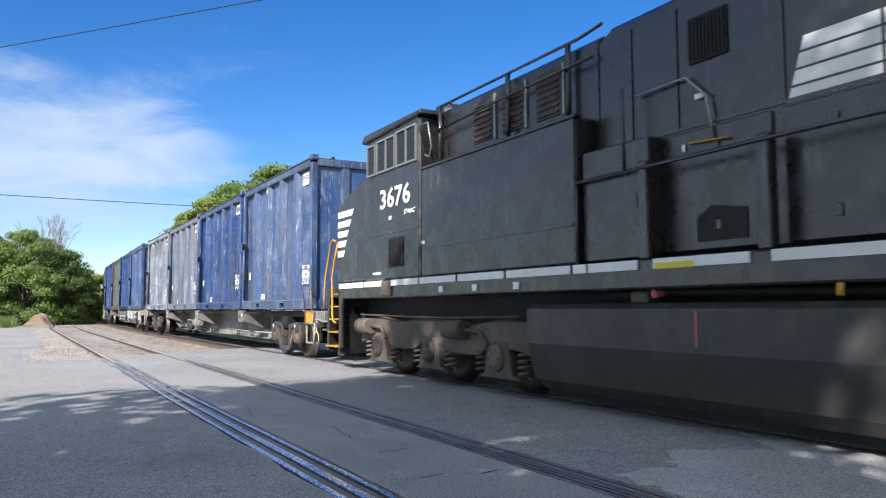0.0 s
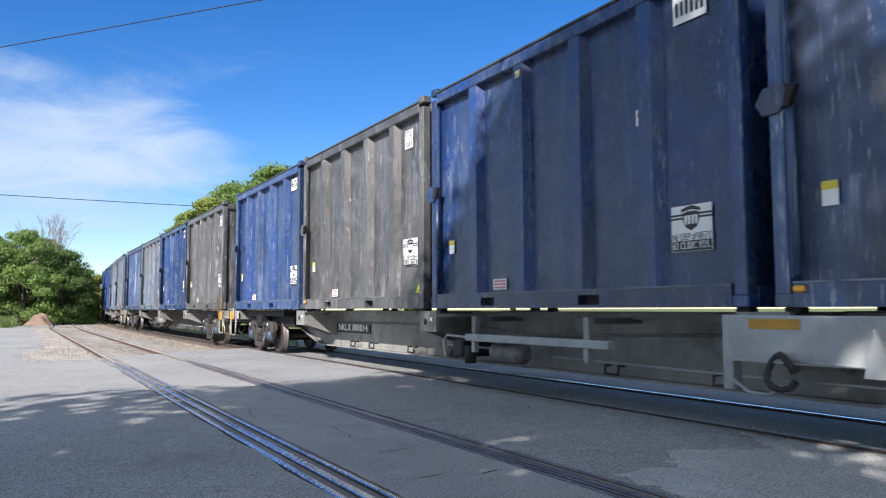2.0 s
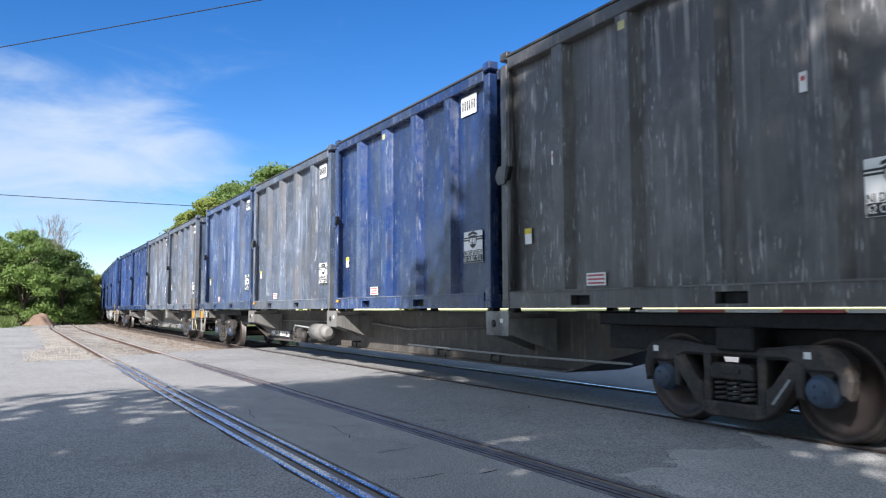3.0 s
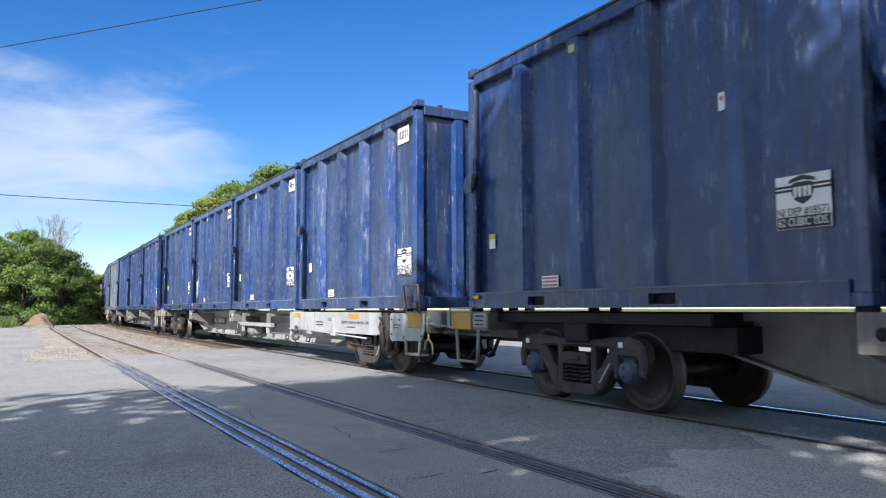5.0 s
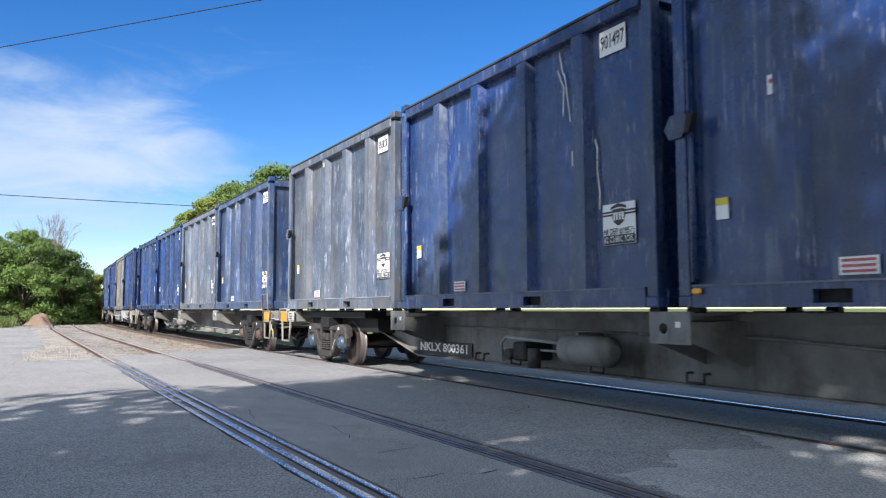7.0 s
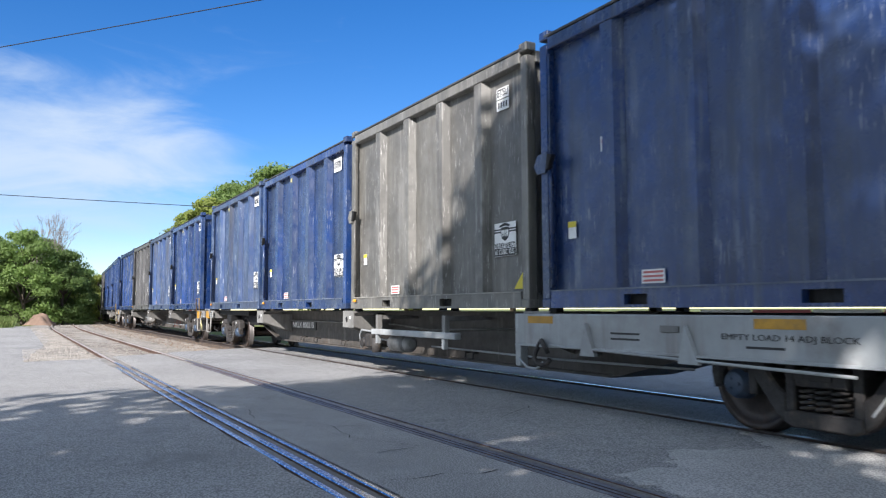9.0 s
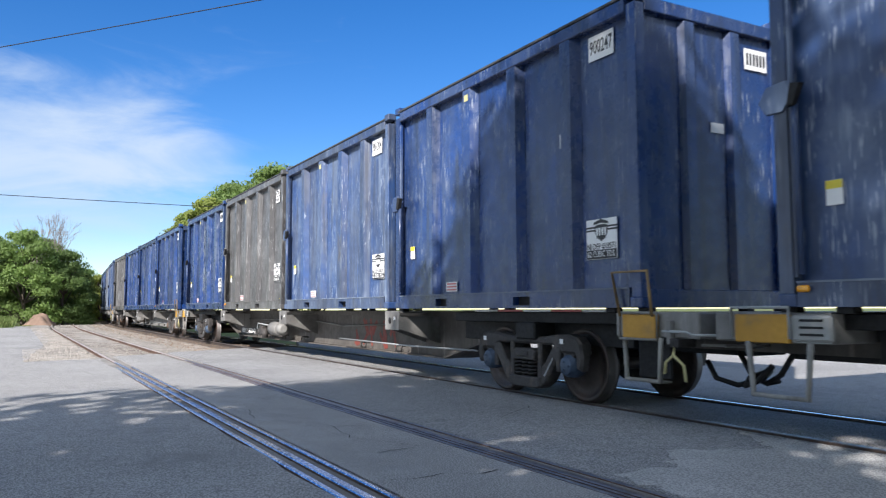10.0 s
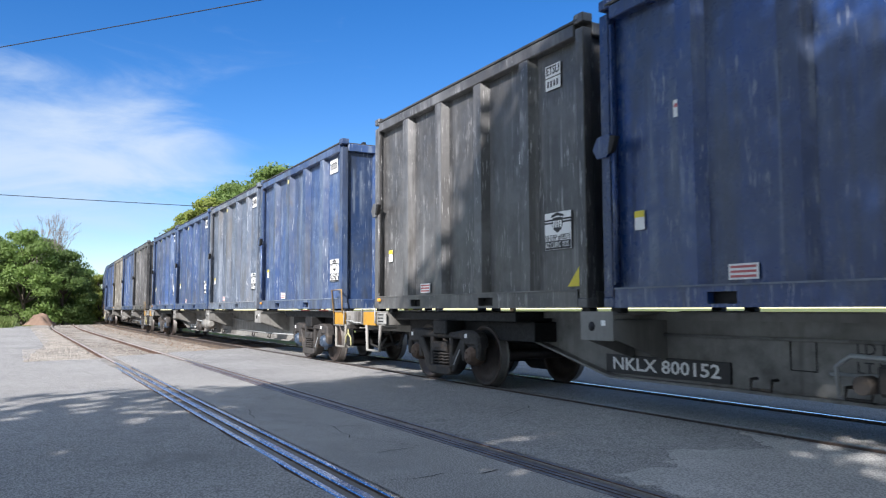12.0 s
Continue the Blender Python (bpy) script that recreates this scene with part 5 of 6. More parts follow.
patch("road", [(-23.6, 0.90), (14, 0.90), (14, 10), (34, 60), (16, 60), (-9, 18), (-30, 13), (-30, 2.9)], -0.006, ASPHALT, "asphalt road beyond the main track", "road")
patch("pavement", ragged([(-4.25, -3.30), (-4.15, -2.75), (-4.7, -2.3), (-4.3, -1.5), (-5.0, -1.02), (9, -1.02), (9, -3.30)], 0.08, 7, 0.10), -0.001, PALE, "worn concrete patch beside the rails, paled further for sun dapples", thick=0.02)


def seam(points, w, seed):
    rnd = random.Random(seed)
    pts = []
    for (ax, ay), (bx, by) in zip(points, points[1:]):
        k = max(2, int(math.hypot(bx - ax, by - ay) / 0.12))
        pts += [(ax + (bx - ax) * i / k + rnd.uniform(-0.02, 0.02), ay + (by - ay) * i / k + rnd.uniform(-0.02, 0.02)) for i in range(k)]
    bm = bmesh.new()
    rows = [(bm.verts.new((x - w * rnd.uniform(0.3, 1), y - w * rnd.uniform(0.3, 1), -0.002)), bm.verts.new((x + w * rnd.uniform(0.3, 1), y + w * rnd.uniform(0.3, 1), -0.002))) for x, y in pts]
    for (a, b), (c, d) in zip(rows, rows[1:]):
        bm.faces.new((a, b, d, c))
    bmesh.ops.recalc_face_normals(bm, faces=bm.faces[:])
    return tagged(new("crack", mesh_of("crack", bm, CRACK)), "thin dark crack in the asphalt", "crack", kind="structure")


patch("road", [(-20.6, -5.40), (30, -5.40), (30, -4.80), (-20.8, -4.80)], -0.022, EARTH_DUST, "packed dirt between the guard rails of the siding", "road")
patch("road", [(-21.4, -3.76), (30, -3.76), (30, -3.36), (-21.8, -3.36)], -0.018, EARTH_DUST, "packed dirt beside the inner rail of the siding", "road")

seam([(-4.95, -4.84), (-4.80, -4.6), (-4.84, -4.3), (-4.72, -4.05), (-4.80, -3.80)], 0.010, 1)
seam([(-9.4, -4.84), (-8.9, -4.3), (-8.4, -3.74)], 0.012, 2)
seam([(-7.9, -4.8), (-7.3, -4.2), (-7.2, -3.76)], 0.008, 3)
seam([(-9.6, -4.84), (-9.0, -4.6), (-8.3, -4.75), (-7.4, -4.2), (-6.6, -4.3), (-5.6, -3.8)], 0.006, 9)
seam([(-12.5, -4.8), (-11.6, -4.4), (-11.3, -3.8)], 0.008, 10)
seam([(-7.2, -3.3), (-7.0, -2.4), (-7.6, -1.6), (-7.4, -1.0)], 0.006, 12)
seam([(-6.2, -4.8), (-5.8, -4.4), (-5.9, -3.9)], 0.007, 21)
seam([(-10.6, -4.8), (-10.2, -4.2), (-9.4, -4.0), (-9.2, -3.76)], 0.007, 22)


def rail_mesh(s0, s1, aside, z0, head, label_mats, step=4.0, wide=0.036):
    """A rail along the track: flat foot, web and head; the running surface has its own material."""
    sec = [(-0.07, z0 - 0.16), (0.07, z0 - 0.16), (0.07, z0 - 0.145), (0.012, z0 - 0.12), (0.012, z0 - 0.045), (wide, z0 - 0.035), (wide, z0 - 0.006), (wide - 0.008, z0), (-wide + 0.008, z0), (-wide, z0 - 0.006), (-wide, z0 - 0.035), (-0.012, z0 - 0.045), (-0.012, z0 - 0.12), (-0.07, z0 - 0.145)]
    bm = bmesh.new()
    k = max(1, int(abs(s1 - s0) / step))
    rings = []
    for i in range(k + 1):
        s = s0 + (s1 - s0) * i / k
        rings.append([bm.verts.new(Vector((p.x, p.y, z))) for y, z in sec for p in (on_track(s, aside + y)[0],)])
    for a, b in zip(rings, rings[1:]):
        for i in range(len(sec)):
            f = bm.faces.new((a[i], b[i], b[(i + 1) % len(sec)], a[(i + 1) % len(sec)]))
            if i in (6, 7, 8):
                f.material_index = 1
    bm.faces.new(rings[0])
    bm.faces.new(rings[-1][::-1])
    bmesh.ops.recalc_face_normals(bm, faces=bm.faces[:])
    return mesh_of("rail", bm, *label_mats)


def track(name, aside, top, label, s0=-160, s1=60, dry=None):
    tr = tagged(new(name), label, "track", kind="structure")
    for o, surface in zip((-0.753, 0.753), top):
        # up to this point the head takes the colour paled for sunlight
        if dry:
            part("rail", rail_mesh(s0, dry, aside + o, 0.0, 0, (RAIL_SIDE, RAIL_SUNLIT)), None, tr)
        part("rail", rail_mesh(dry or s0, s1, aside + o, 0.0, 0, (RAIL_SIDE if dry else RAIL_DARK, surface)), None, tr)
    return tr


RAIL_DARK = mat("dark_brown_rail", (0.060, 0.046, 0.040), 0.75, 0.1, 0.35, 8, 0.4, 60, (0.10, 0.062, 0.045), 0.4)
MAIN = track("main_track", 0.0, (RAIL_BROWN, RAIL_TOP), "main track with polished rails", -260, 320)
SIDING = track("siding_track", -4.305, (RAIL_DULL, RAIL_BROWN), "siding with dull rusty rails set in asphalt", -150, 60, -18.5)
for o, w in ((-0.90, 0.026), (-0.615, 0.022)):
    part("guard_rail", rail_mesh(-16.9, 30, -4.305 + o, 0.002, 0, (RAIL_SIDE, RAIL_DULL), wide=w), None, SIDING)
for o, w in ((0.62, 0.018), (0.88, 0.018), (0.68, 0.012)):
    part("guard_rail", rail_mesh(-17.2, 30, -4.305 + o, -0.002, 0, (RAIL_SIDE, RAIL_BROWN), wide=w), None, SIDING)

# ballast beds as low banks following the tracks
def bank(name, aside, half_top, half_foot, s0, s1, z, foot, m, label):
    bm = bmesh.new()
    rows = []
    for i in range(int((s1 - s0) / 1.5) + 1):
        s = s0 + i * 1.5
        r = []
        for y, h in ((-half_foot, foot), (-half_top, z), (-0.3, z - 0.0), (0.3, z), (half_top, z), (half_foot, foot)):
            p, _ = on_track(s, aside + y)
            r.append(bm.verts.new((p.x, p.y, h + 0.02 * noise.noise(Vector((s, y, 0))))))
        rows.append(r)
    for a, b in zip(rows, rows[1:]):
        for i in range(5):
            bm.faces.new((a[i], b[i], b[i + 1], a[i + 1])).smooth = True
    bmesh.ops.recalc_face_normals(bm, faces=bm.faces[:])
    return tagged(new(name, mesh_of(name, bm, m)), label, "ballast", kind="structure")


bank("ballast_bed", 0.0, 1.7, 2.6, -260, -23.0, -0.13, -0.23, RUSTBED, "rust-stained ballast bed of the main track")
bank("ballast_bed", -4.3, 1.6, 2.4, -150, -21.0, -0.10, -0.22, GRAVEL, "pale grey ballast bed of the siding")
bank("ballast_bed", 0.0, 1.7, 2.6, 14, 320, -0.13, -0.23, RUSTBED, "ballast bed of the main track past the crossing")
bank("ballast_bed", -4.3, 1.6, 2.4, 30, 60, -0.12, -0.22, GRAVEL, "ballast bed of the siding past the crossing")
patch("gravel", ragged([(-19.3, -6.4), (-20.6, -5.4), (-21.2, -2.4), (-23.2, -1.2), (-60, -1.4), (-62, -6.2), (-44, -6.6), (-30, -7.0)], 0.15, 5, 0.6), -0.125, GRAVEL, "pale gravel beside the tracks", "gravel", 0.1)

patch("gravel", ragged([(-19.5, -7.0), (-20.5, -5.30), (-44, -5.32), (-66, -4.9), (-66, -6.8), (-44, -6.2), (-30, -6.6)], 0.10, 8, 0.5), -0.011, GRAVEL, "pale loose gravel edging the yard", "gravel", 0.15)

TIE_MESH = mesh_of("tie", box(-0.115, 0.115, -1.3, 1.3, -0.28, -0.10, 0.012), TIE)
for tr, aside, s0, s1 in ((MAIN, 0.0, -100, -23.3), (SIDING, -4.305, -100, -21.6)):
    s = s1
    rnd = random.Random(3)
    while s > s0:
        p, a = on_track(s, aside)
        part("tie", TIE_MESH, None, tr, at=Matrix.Translation(p) @ Matrix.Rotation(a + rnd.uniform(-0.02, 0.02), 4, "Z"))
        s -= 0.56


def stones(name, count, place, size, m, label, seed, zmin=-0.13):
    """Loose angular stones, each a small uneven lump, in one mesh."""
    rnd = random.Random(seed)
    verts, faces = [], []
    for _ in range(count):
        x, y, z = place(rnd)
        r = size * rnd.uniform(0.5, 1.3)
        b = len(verts)
        rot = rnd.uniform(0, 6.28)
        for k in range(4):
            a = rot + k * 1.571 + rnd.uniform(-0.4, 0.4)
            verts.append((x + r * math.cos(a) * rnd.uniform(0.7, 1.2), y + r * math.sin(a) * rnd.uniform(0.7, 1.2), z + r * rnd.uniform(-0.2, 0.3)))
        verts.append((x + rnd.uniform(-0.3, 0.3) * r, y + rnd.uniform(-0.3, 0.3) * r, z + r * rnd.uniform(0.6, 1.0)))
        verts.append((x, y, z - r * 0.6))
        for k in range(4):
            faces.append((b + k, b + (k + 1) % 4, b + 4))
            faces.append((b + (k + 1) % 4, b + k, b + 5))
    me = bpy.data.meshes.new(name)
    me.from_pydata(verts, [], faces)
    me.materials.append(m)
    return tagged(new(name, me), label, "gravel", kind="stuff")


def spread_siding(rnd):
    s = -21.0 - 60 * rnd.random() ** 1.6
    p, _ = on_track(s, rnd.uniform(-7.0, -1.3))
    return p.x, p.y, -0.105


def spread_main(rnd):
    s = -23.0 - 70 * rnd.random() ** 1.5
    p, _ = on_track(s, rnd.uniform(-2.3, 1.6))
    return p.x, p.y, -0.115


stones("ballast_stones", 20000, spread_siding, 0.026, BALLAST, "loose pale ballast stones round the siding", 11)
def spread_edge(rnd):
    s = -20.0 - 36 * rnd.random() ** 1.4
    return s, rnd.uniform(-6.2 - 0.65 * (s > -26), -5.28), -0.014


stones("ballast_stones", 9000, spread_edge, 0.024, BALLAST, "loose gravel along the edge of the yard", 13)
stones("ballast_stones", 14000, spread_main, 0.026, RUSTBED, "rust-stained ballast stones along the main track", 12)


# ---- mound, grass, trees, wires ----
LEAF = [mat("leaves_green", (0.185, 0.275, 0.075), 0.6, 0, 0.4, 1.2, spread=0.15), mat("leaves_yellowish", (0.25, 0.30, 0.065), 0.6, 0, 0.4, 1.2), mat("leaves_dark", (0.150, 0.235, 0.065), 0.6, 0, 0.4, 1.2)]
BARK = mat("bark", (0.09, 0.07, 0.055), 0.9, 0, 0.35, 6, 0.8, 20, stretch=(1, 1, 0.2))
BARE = mat("bare_twigs", (0.22, 0.19, 0.17), 0.9, 0, 0.3, 6)
for lm in LEAF:
    bs = lm.node_tree.nodes["Principled BSDF"]
    nt = lm.node_tree
    thin, both = nt.nodes.new("ShaderNodeBsdfTranslucent"), nt.nodes.new("ShaderNodeMixShader")
    nt.links.new(bs.inputs["Base Color"].links[0].from_socket, thin.inputs["Color"])
    both.inputs["Fac"].default_value = 0.5
    nt.links.new(bs.outputs["BSDF"], both.inputs[1])
    nt.links.new(thin.outputs["BSDF"], both.inputs[2])
    nt.links.new(both.outputs["Shader"], nt.nodes["Material Output"].inputs["Surface"])


def crown_mesh(seed, clumps, leaves, size, m, spread, height, base):
    """Leaves in clumps over an uneven crown."""
    rnd = random.Random(seed)
    verts, faces = [], []
    centres = []
    for _ in range(clumps):
        a, u = rnd.uniform(0, 6.283), rnd.random()
        z = base + (height - base) * u
        r = spread * math.sin(math.pi * min(0.97, 0.18 + 0.78 * u)) ** 0.8 * rnd.uniform(0.35, 1.0)
        centres.append((Vector((r * math.cos(a), r * math.sin(a), z)), rnd.uniform(0.5, 1.0) * spread * 0.30))
    per = leaves // clumps
    for c, cr in centres:
        for _ in range(per):
            d = Vector((rnd.gauss(0, 1), rnd.gauss(0, 1), rnd.gauss(0, 1))).normalized() * cr * rnd.uniform(0.3, 1.1)
            d.z = d.z * 0.55 - 0.12 * (d.x * d.x + d.y * d.y) / max(cr, 0.1)
            p = c + d
            n = (d.normalized() + Vector((rnd.uniform(-0.7, 0.7), rnd.uniform(-0.7, 0.7), rnd.uniform(-0.2, 0.9)))).normalized()
            t = n.orthogonal().normalized()
            t.rotate(Matrix.Rotation(rnd.uniform(0, 6.28), 3, n))
            b = n.cross(t)
            s = size * rnd.uniform(0.6, 1.3)
            k = len(verts)
            verts += [p - t * s, p + b * s * 0.45 + n * s * 0.1, p + t * s, p - b * s * 0.45 + n * s * 0.1]
            faces.append((k, k + 1, k + 2, k + 3))
    me = bpy.data.meshes.new("crown")
    me.from_pydata([tuple(v) for v in verts], [], faces)
    me.materials.append(m)
    return me, centres


def tree(seed, height, spread, base, m, clumps=34, leaves=9000, size=0.16, label="leafy green broadleaf tree", name="tree"):
    th = tagged(new(name), label, name.replace("_", " "))
    me, centres = crown_mesh(seed, clumps, leaves, size, m, spread, height, base)
    rnd = random.Random(seed)
    tk = bmesh.new()
    r = 0.018 * height + 0.05
    pts = [Vector((0, 0, -0.4))]
    for i in range(1, 6):
        pts.append(Vector((rnd.uniform(-0.15, 0.15), rnd.uniform(-0.15, 0.15), height * 0.82 * i / 5)))
    for i, (a, b) in enumerate(zip(pts, pts[1:])):
        rod(a, b, r * (1 - i * 0.17), 9, tk, r * (1 - (i + 1) * 0.17), caps=False)
    for c, cr in centres[::2]:
        z = max(base * 0.6, c.z - cr - rnd.uniform(0.3, 1.2))
        k = min(len(pts) - 2, max(0, int(z / (height * 0.82) * 5)))
        p = pts[k].lerp(pts[k + 1], 0.5)
        q = p.lerp(c, 0.55) + Vector((0, 0, 0.2))
        rod(p, q, r * 0.34, 6, tk, r * 0.2, caps=False)
        rod(q, c, r * 0.2, 5, tk, r * 0.06, caps=False)
    part("trunk", tk, BARK, th)
    part("crown", me, None, th)
    return th


def at(x, y, rz=0, s=1.0):
    return pose(x, y, -0.24, 0, 0, rz)


# thicket at the outside of the curve
T1 = tree(21, 7.8, 3.6, 0.4, LEAF[0], 110, 20000, 0.125)
T2 = tree(22, 6.4, 3.2, 0.2, LEAF[2], 90, 16000, 0.125, "dark green leafy tree in a thicket")
T3 = tree(23, 5.0, 2.4, 0.1, LEAF[1], 54, 8000, 0.13, "yellow-green young tree beside the track")
T1.matrix_basis, T2.matrix_basis, T3.matrix_basis = at(-72, -6.6), at(-74, -9.6, 40), at(-88, 0.4, 70)
for x, y, r in ((-80, -4.6, 50), (-77, -9.5, 120), (-84, -13.0, 210), (-72, -14, 160), (-96, -6, 20)):
    copy_thing(T1, at(x, y, r))
for x, y, r in ((-73, -3.6, 190), (-76, -11.5, 260), (-75, -16.4, 130), (-88, -3.4, 310), (-104, 0.0, 200)):
    copy_thing(T2, at(x, y, r))
for x, y, r in ((-94, 2.4, 0), (-102, 4.2, 90), (-110, 6.2, 180), (-82, -1.8, 240), (-120, 9.2, 30)):
    copy_thing(T3, at(x, y, r))
# tall trees inside the curve, behind the train
B1 = tree(31, 15.0, 5.5, 3.0, LEAF[0], 100, 20000, 0.2, "tall leafy tree rising behind the train")
B1.matrix_basis = at(-72, 14.5)
B2 = tree(32, 12.0, 4.5, 2.0, LEAF[1], 84, 15000, 0.2, "sunlit yellow-green tree behind the train")
B2.matrix_basis = at(-76, 9.2)
for x, y, r in ((-70, 21.5, 60), (-84, 13, 140), (-66, 27, 220), (-60, 34, 300)):
    copy_thing(B1, at(x, y, r))
for x, y, r in ((-88, 10, 50), (-68, 17.5, 180), (-62, 24, 250)):
    copy_thing(B2, at(x, y, r))
# shade trees behind the camera
S1 = tree(41, 14.2, 5.7, 3.2, LEAF[0], 110, 15000, 0.3, "broad shade tree beside the road")
S1.matrix_basis = at(1.1, -13.4)
copy_thing(S1, at(14.5, -17.0, 70))


def bare_tree(seed, height):
    """A leafless tree, its limbs forked four times."""
    rnd = random.Random(seed)
    th = tagged(new("bare_tree"), "leafless grey tree standing above the thicket", "tree")
    bm = bmesh.new()

    def grow(p, d, ln, r, depth):
        q = p + d * ln
        rod(p, q, r, 6, bm, r * 0.7, caps=False)
        if depth:
            for _ in range(3):
                n = (d + Vector((rnd.uniform(-0.33, 0.33), rnd.uniform(-0.33, 0.33), rnd.uniform(-0.1, 0.3)))).normalized()
                grow(q, n, ln * rnd.uniform(0.6, 0.85), r * 0.62, depth - 1)

    grow(Vector((0, 0, -0.3)), Vector((0, 0, 1)), height * 0.30, 0.075, 5)
    part("trunk", bm, BARE, th)
    return th


BT = bare_tree(5, 9.4)
BT.matrix_basis = at(-76, -5.4)
copy_thing(BT, at(-78, -4.0, 120))


def mound():
    bm = bmesh.new()
    n, k = 36, 9
    rings = []
    for j in range(k):
        u = j / (k - 1)
        ring = []
        for i in range(n):
            a = 2 * math.pi * i / n
            r = 1.35 * (1 - u) * (1 + 0.18 * noise.noise(Vector((math.cos(a) * 1.3, math.sin(a) * 1.3, 2))))
            ring.append(bm.verts.new((r * math.cos(a) * 1.3, r * math.sin(a), 1.2 * (1 - (1 - u) ** 1.5) + 0.45 * noise.noise(Vector((r * math.cos(a) * 2, r * math.sin(a) * 2, 4))) * (1 - u * 0.5) - 0.1)))
        rings.append(ring)
    for a, b in zip(rings, rings[1:]):
        for i in range(n):
            bm.faces.new((a[i], a[(i + 1) % n], b[(i + 1) % n], b[i])).smooth = True
    bmesh.ops.remove_doubles(bm, verts=bm.verts[:], dist=0.001)
    ob = tagged(new("earth_mound", mesh_of("earth_mound", bm, EARTH)), "heap of bare reddish earth beside the siding", "earth mound")
    ob.matrix_basis = pose(-69, -5.4, -0.2)
    return ob


mound()


def tufts(name, count, place, h, m, label, seed):
    rnd = random.Random(seed)
    verts, faces = [], []
    for _ in range(count):
        x, y = place(rnd)
        for _ in range(5):
            a = rnd.uniform(0, 6.28)
            w, hh = 0.012 + 0.02 * rnd.random(), h * rnd.uniform(0.5, 1.2)
            bx, by = x + rnd.uniform(-0.12, 0.12), y + rnd.uniform(-0.12, 0.12)
            b = len(verts)
            verts += [(bx - w * math.cos(a), by - w * math.sin(a), -0.25), (bx + w * math.cos(a), by + w * math.sin(a), -0.25), (bx + rnd.uniform(-0.5, 0.5) * hh, by + rnd.uniform(-0.5, 0.5) * hh, -0.24 + hh)]
            faces.append((b, b + 1, b + 2))
    me = bpy.data.meshes.new(name)
    me.from_pydata(verts, [], faces)
    me.materials.append(m)
    return tagged(new(name, me), label, "grass", kind="stuff")


BLADE = mat("grass_blades", (0.10, 0.16, 0.03), 0.7, 0, 0.35, 0.6, second=(0.22, 0.20, 0.08), amount=0.5)
tufts("grass", 9000, lambda r: (r.uniform(-70, -58), r.uniform(-18, -7.3)), 0.9, BLADE, "sunlit rough grass at the edge of the paved yard", 3)
tufts("grass", 5000, lambda r: (r.uniform(-66, -62), r.uniform(-14, -6.0)), 0.25, BLADE, "low sunlit grass edging the paved yard", 6)
tufts("grass", 9000, lambda r: (r.uniform(-60, 20), r.uniform(14, 30)), 0.45, BLADE, "sunlit grass beyond the main track", 4)


def wire(points, r, label):
    cu = pipe(points, r, 6)
    return tagged(new("overhead_wire", mesh_of("overhead_wire", cu, DARK)), label, "wire")


def sag(a, b, drop, n=24):
    a, b = Vector(a), Vector(b)
    return [a.lerp(b, i / n) - Vector((0, 0, drop * 4 * (i / n) * (1 - i / n))) for i in range(n + 1)]


# two overhead wires across the line
wa, wb = Vector((-40.0, -8.1, 13.52)), Vector((-28.5, 1.24, 13.52))
wd = wb - wa
wire(sag(wa - wd * 2.2, wb + wd * 2.2, 0.25), 0.022, "thin dark overhead wire spanning the road")
wire(sag((-70, -45, 10.9), (-70, 35, 10.9), 0.55), 0.03, "thin dark overhead wire beyond the curve")


# ---- spray paint on the cars and containers ----
def stroke(points, w):
    """A flat spray-painted line of width w through (x, z) points, facing -y."""
    bm = bmesh.new()
    for (ax, az), (bx, bz) in zip(points, points[1:]):
        d = Vector((bx - ax, bz - az)).normalized()
        n = Vector((-d.y, d.x)) * w / 2
        e = d * w * 0.4
        vs = [bm.verts.new((x, 0, z)) for x, z in ((ax - n.x - e.x, az - n.y - e.y), (bx - n.x + e.x, bz - n.y + e.y), (bx + n.x + e.x, bz + n.y + e.y), (ax + n.x - e.x, az + n.y - e.y))]
        f = bm.faces.new(vs)
        f.normal_update()
        if f.normal.y > 0:
            f.normal_flip()
    return bm


def scrawl(parent, x, y, z, size, m, seed, count, w, label):
    """A row of angular loops in spray paint that spell nothing."""
    rnd = random.Random(seed)
    for i in range(count):
        pts = [(rnd.uniform(0.0, 0.8) * size, rnd.choice((0.0, 0.5, 1.0)) * size + rnd.uniform(-0.06, 0.06) * size) for _ in range(5)]
        part("graffiti", stroke(pts, w), m, parent, label, at=(x + i * size * 0.95, y - 0.001 * i, z))


def paint_runs(parent, path, width, count, m, seed, label):
    """Paint that ran down a panel: a broken trail of thin upright dashes about a path of (x, z) points."""
    rnd = random.Random(seed)
    bm = bmesh.new()
    for _ in range(count):
        u = rnd.random() * (len(path) - 1.001)
        (ax, az), (bx, bz) = path[int(u)], path[int(u) + 1]
        f = u - int(u)
        x, z = ax + (bx - ax) * f + rnd.gauss(0, width), az + (bz - az) * f
        w, h, y = rnd.uniform(0.003, 0.016), rnd.uniform(0.05, 0.38), -rnd.uniform(0, 0.004)
        vs = [bm.verts.new(p) for p in ((x - w * 0.2, y, z - h), (x + w * 0.3, y, z - h * 0.95), (x + w, y, z - h * 0.3), (x + w * 0.6, y, z), (x - w * 0.7, y, z - h * 0.05), (x - w, y, z - h * 0.4))]
        bm.faces.new(vs).normal_update()
    bmesh.ops.reverse_faces(bm, faces=[f for f in bm.faces if f.normal.y > 0])
    return tagged(part("paint_run", bm, m, parent, at=(0, -Y0 + 0.088, 0)), label, kind="stuff")


MILKY = mat("pale_blue_spilt_paint", (0.46, 0.60, 0.66), 0.6, 0, 0.2, 6, second=(0.24, 0.34, 0.44), amount=0.4)
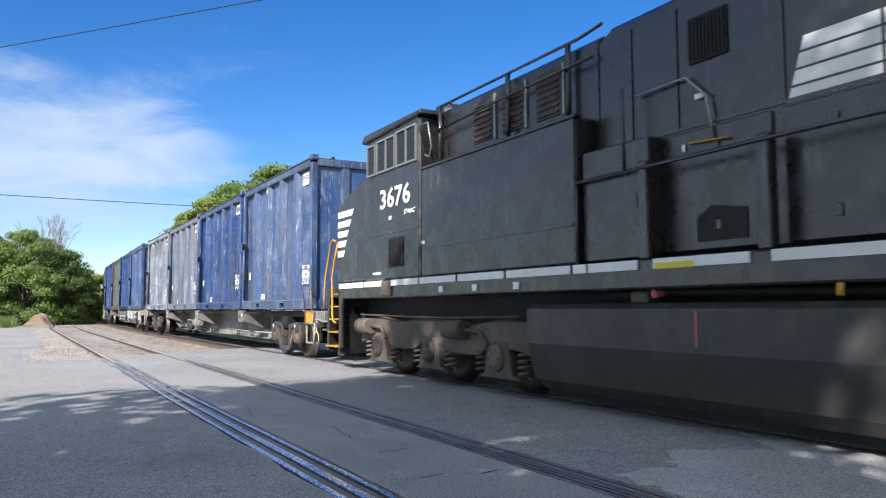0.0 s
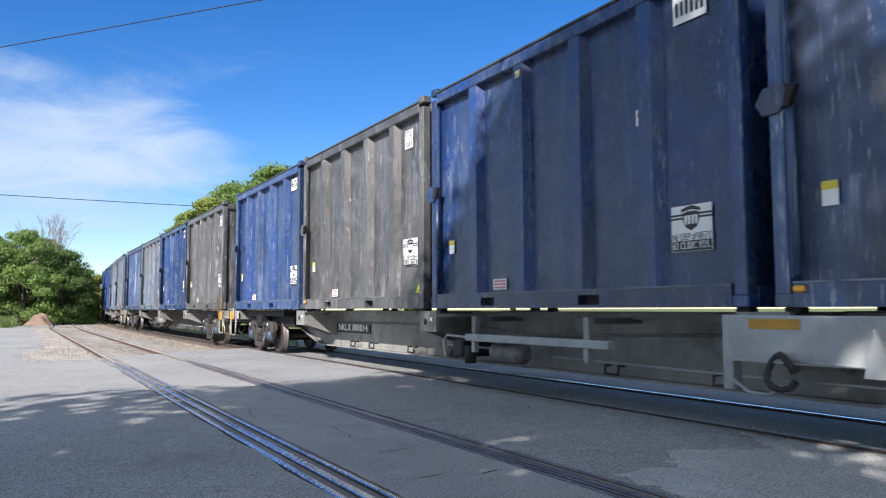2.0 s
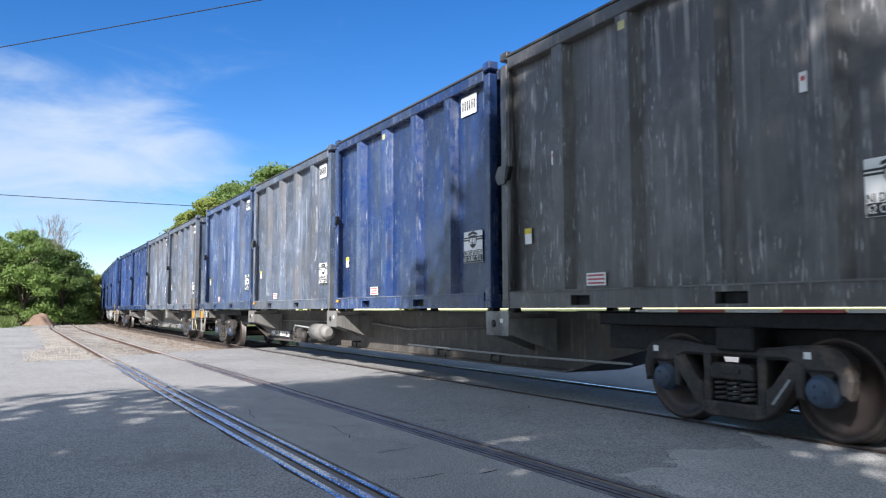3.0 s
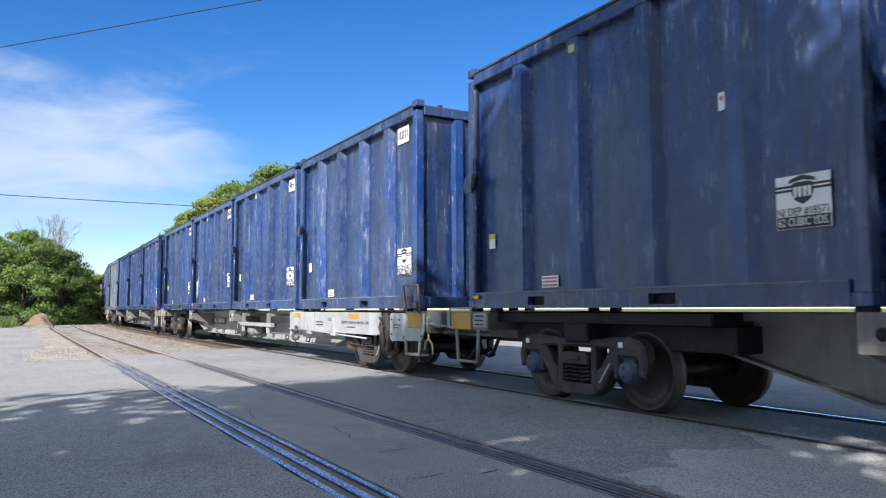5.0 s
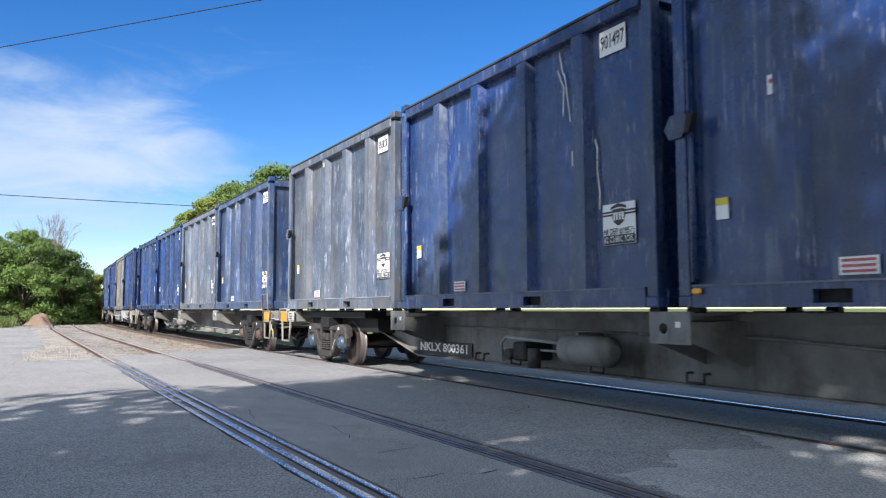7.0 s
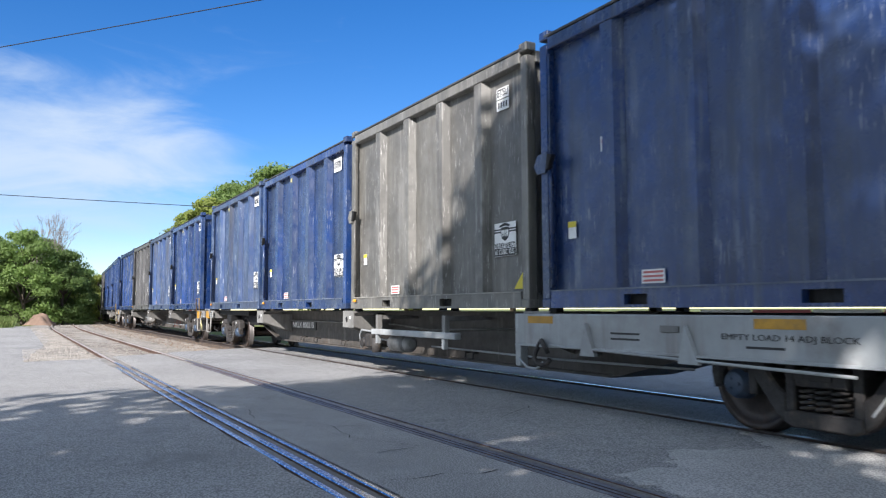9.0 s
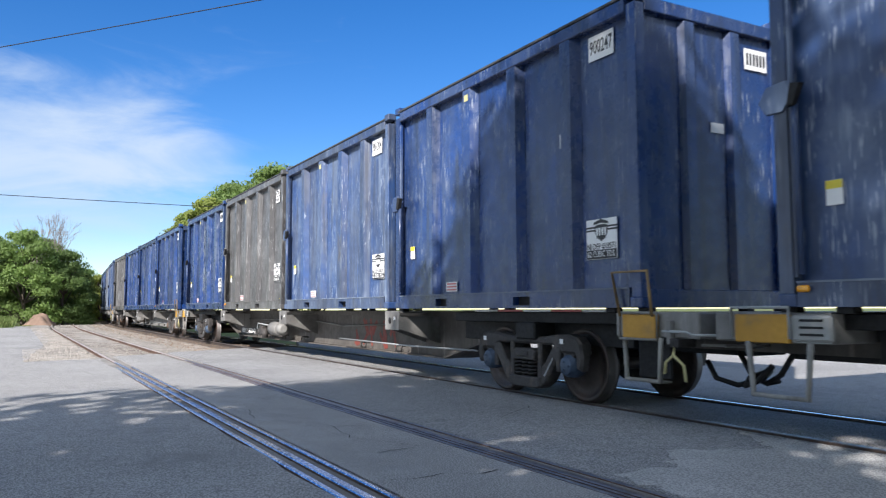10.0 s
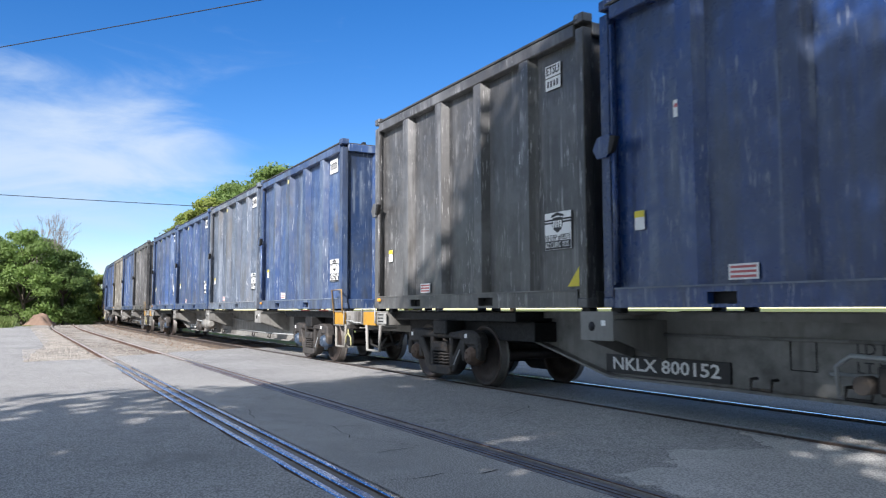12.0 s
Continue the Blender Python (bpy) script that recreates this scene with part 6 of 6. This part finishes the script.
CHALKY = mat("grey_scuff_paint", (0.26, 0.30, 0.33), 0.7, 0, 0.3, 6, second=(0.12, 0.15, 0.20), amount=0.6)
paint_runs(BOXES[18][0], [(-1.98, 3.15), (-2.02, 2.5), (-2.20, 2.0), (-2.16, 1.3), (-2.40, 0.95), (-2.48, 0.6)], 0.07, 210, MILKY, 3, "pale blue paint run down the panel")
paint_runs(BOXES[35][0], [(-0.22, 3.1), (-0.20, 2.2), (-0.22, 1.4), (-0.25, 0.8)], 0.17, 150, CHALKY, 5, "grey chalky scuffs down the panel")
CHALKLINE = mat("white_chalk_line", (0.62, 0.63, 0.62), 0.7, 0, 0.2, 12, second=(0.3, 0.31, 0.33), amount=0.4)
for path in ([(1.34, 3.22), (1.40, 2.95), (1.44, 2.9), (1.50, 2.55), (1.54, 2.30)], [(1.30, 3.0), (1.42, 2.75), (1.40, 2.4)], [(1.99, 1.98), (2.03, 1.86), (2.02, 1.62), (2.06, 1.34), (2.05, 1.15)]):
    part("paint_line", stroke(path, 0.022), CHALKLINE, BOXES[22][0], "thin white wavering paint line", at=(0, -Y0 + 0.092, 0))
scrawl(CARS[8][0], -9.9, -0.405, 0.42, 0.48, GRAFFITI, 4, 5, 0.09, "red spray-painted scrawl")
scrawl(BOXES[3][0], 1.75, -Y0 + 0.095, 0.95, 0.15, TAGPAINT, 6, 3, 0.02, "pale blue spray-painted scrawl")
scrawl(BOXES[19][0], -0.1, -Y0 + 0.095, 0.38, 0.34, YELLOWPAINT, 8, 2, 0.030, "yellow spray-painted scrawl")


def street_lamp():
    """A lamp on a long bracket over the far side of the road; its origin is the foot of its post."""
    th = tagged(new("street_lamp"), "pale metal street lamp with a long bracket arm", "street lamp")
    part("post", rod((0, 0, -0.1), (0, 0, 8.3), 0.11, 12, r1=0.07), SILL_PALE, th)
    part("arm", pipe([(0, 0, 8.1), (-1.2, 0, 8.75), (-3.5, 0, 8.85), (-7.2, 0, 8.55)], 0.04), SILL_PALE, th)
    part("lamp_head", slab([(-8.05, 8.40), (-7.9, 8.52), (-7.3, 8.62), (-7.1, 8.56), (-7.15, 8.48), (-7.4, 8.42)], -0.14, 0.14, 0.03), SILL_LIGHT, th)
    th.matrix_basis = pose(-3.75, 12.0, -0.24)
    return th


street_lamp()


# ---- movement ----
def rider(s_front, x_front, x_rear):
    """Pose of a rigid car whose two bogies follow the track."""
    a, _ = on_track(s_front + x_front)
    b, _ = on_track(s_front + x_rear)
    d = (a - b).normalized()
    m = Matrix.Translation(a) @ Matrix.Rotation(math.atan2(d.y, d.x), 4, "Z") @ Matrix.Translation((-x_front, 0, 0))
    return m


def spin(wheel, step):
    """Roll a wheelset forwards about its axle, step degrees each thirtieth of a second."""
    base = wheel.matrix_basis.copy()
    walk(wheel, [(i / 30, base @ pose(0, 0, 0, 0, step * i, 0)) for i in range(361)])


def motions():
    times = [i * 0.25 for i in range(49)]
    for n, (car, wheels) in enumerate(CARS):
        rows = [(t, rider(START + SPEED * t - n * PITCH, *BOGIES)) for t in times]
        walk(car, rows)
        for ob, k, x in BOXES:
            if k == n:
                walk(ob, [(t, m @ Matrix.Translation((x, 0, DECK))) for t, m in rows])
        for wheel in wheels:
            spin(wheel, 85.0)
    walk(LOCO_THING, [(t, Matrix.Translation((START - 0.1 + SPEED * t, 0, 0))) for t in times])
    for wheel in LOCO_THING.children_recursive:
        if wheel.name.startswith("wheelset"):
            spin(wheel, 80.0)


motions()
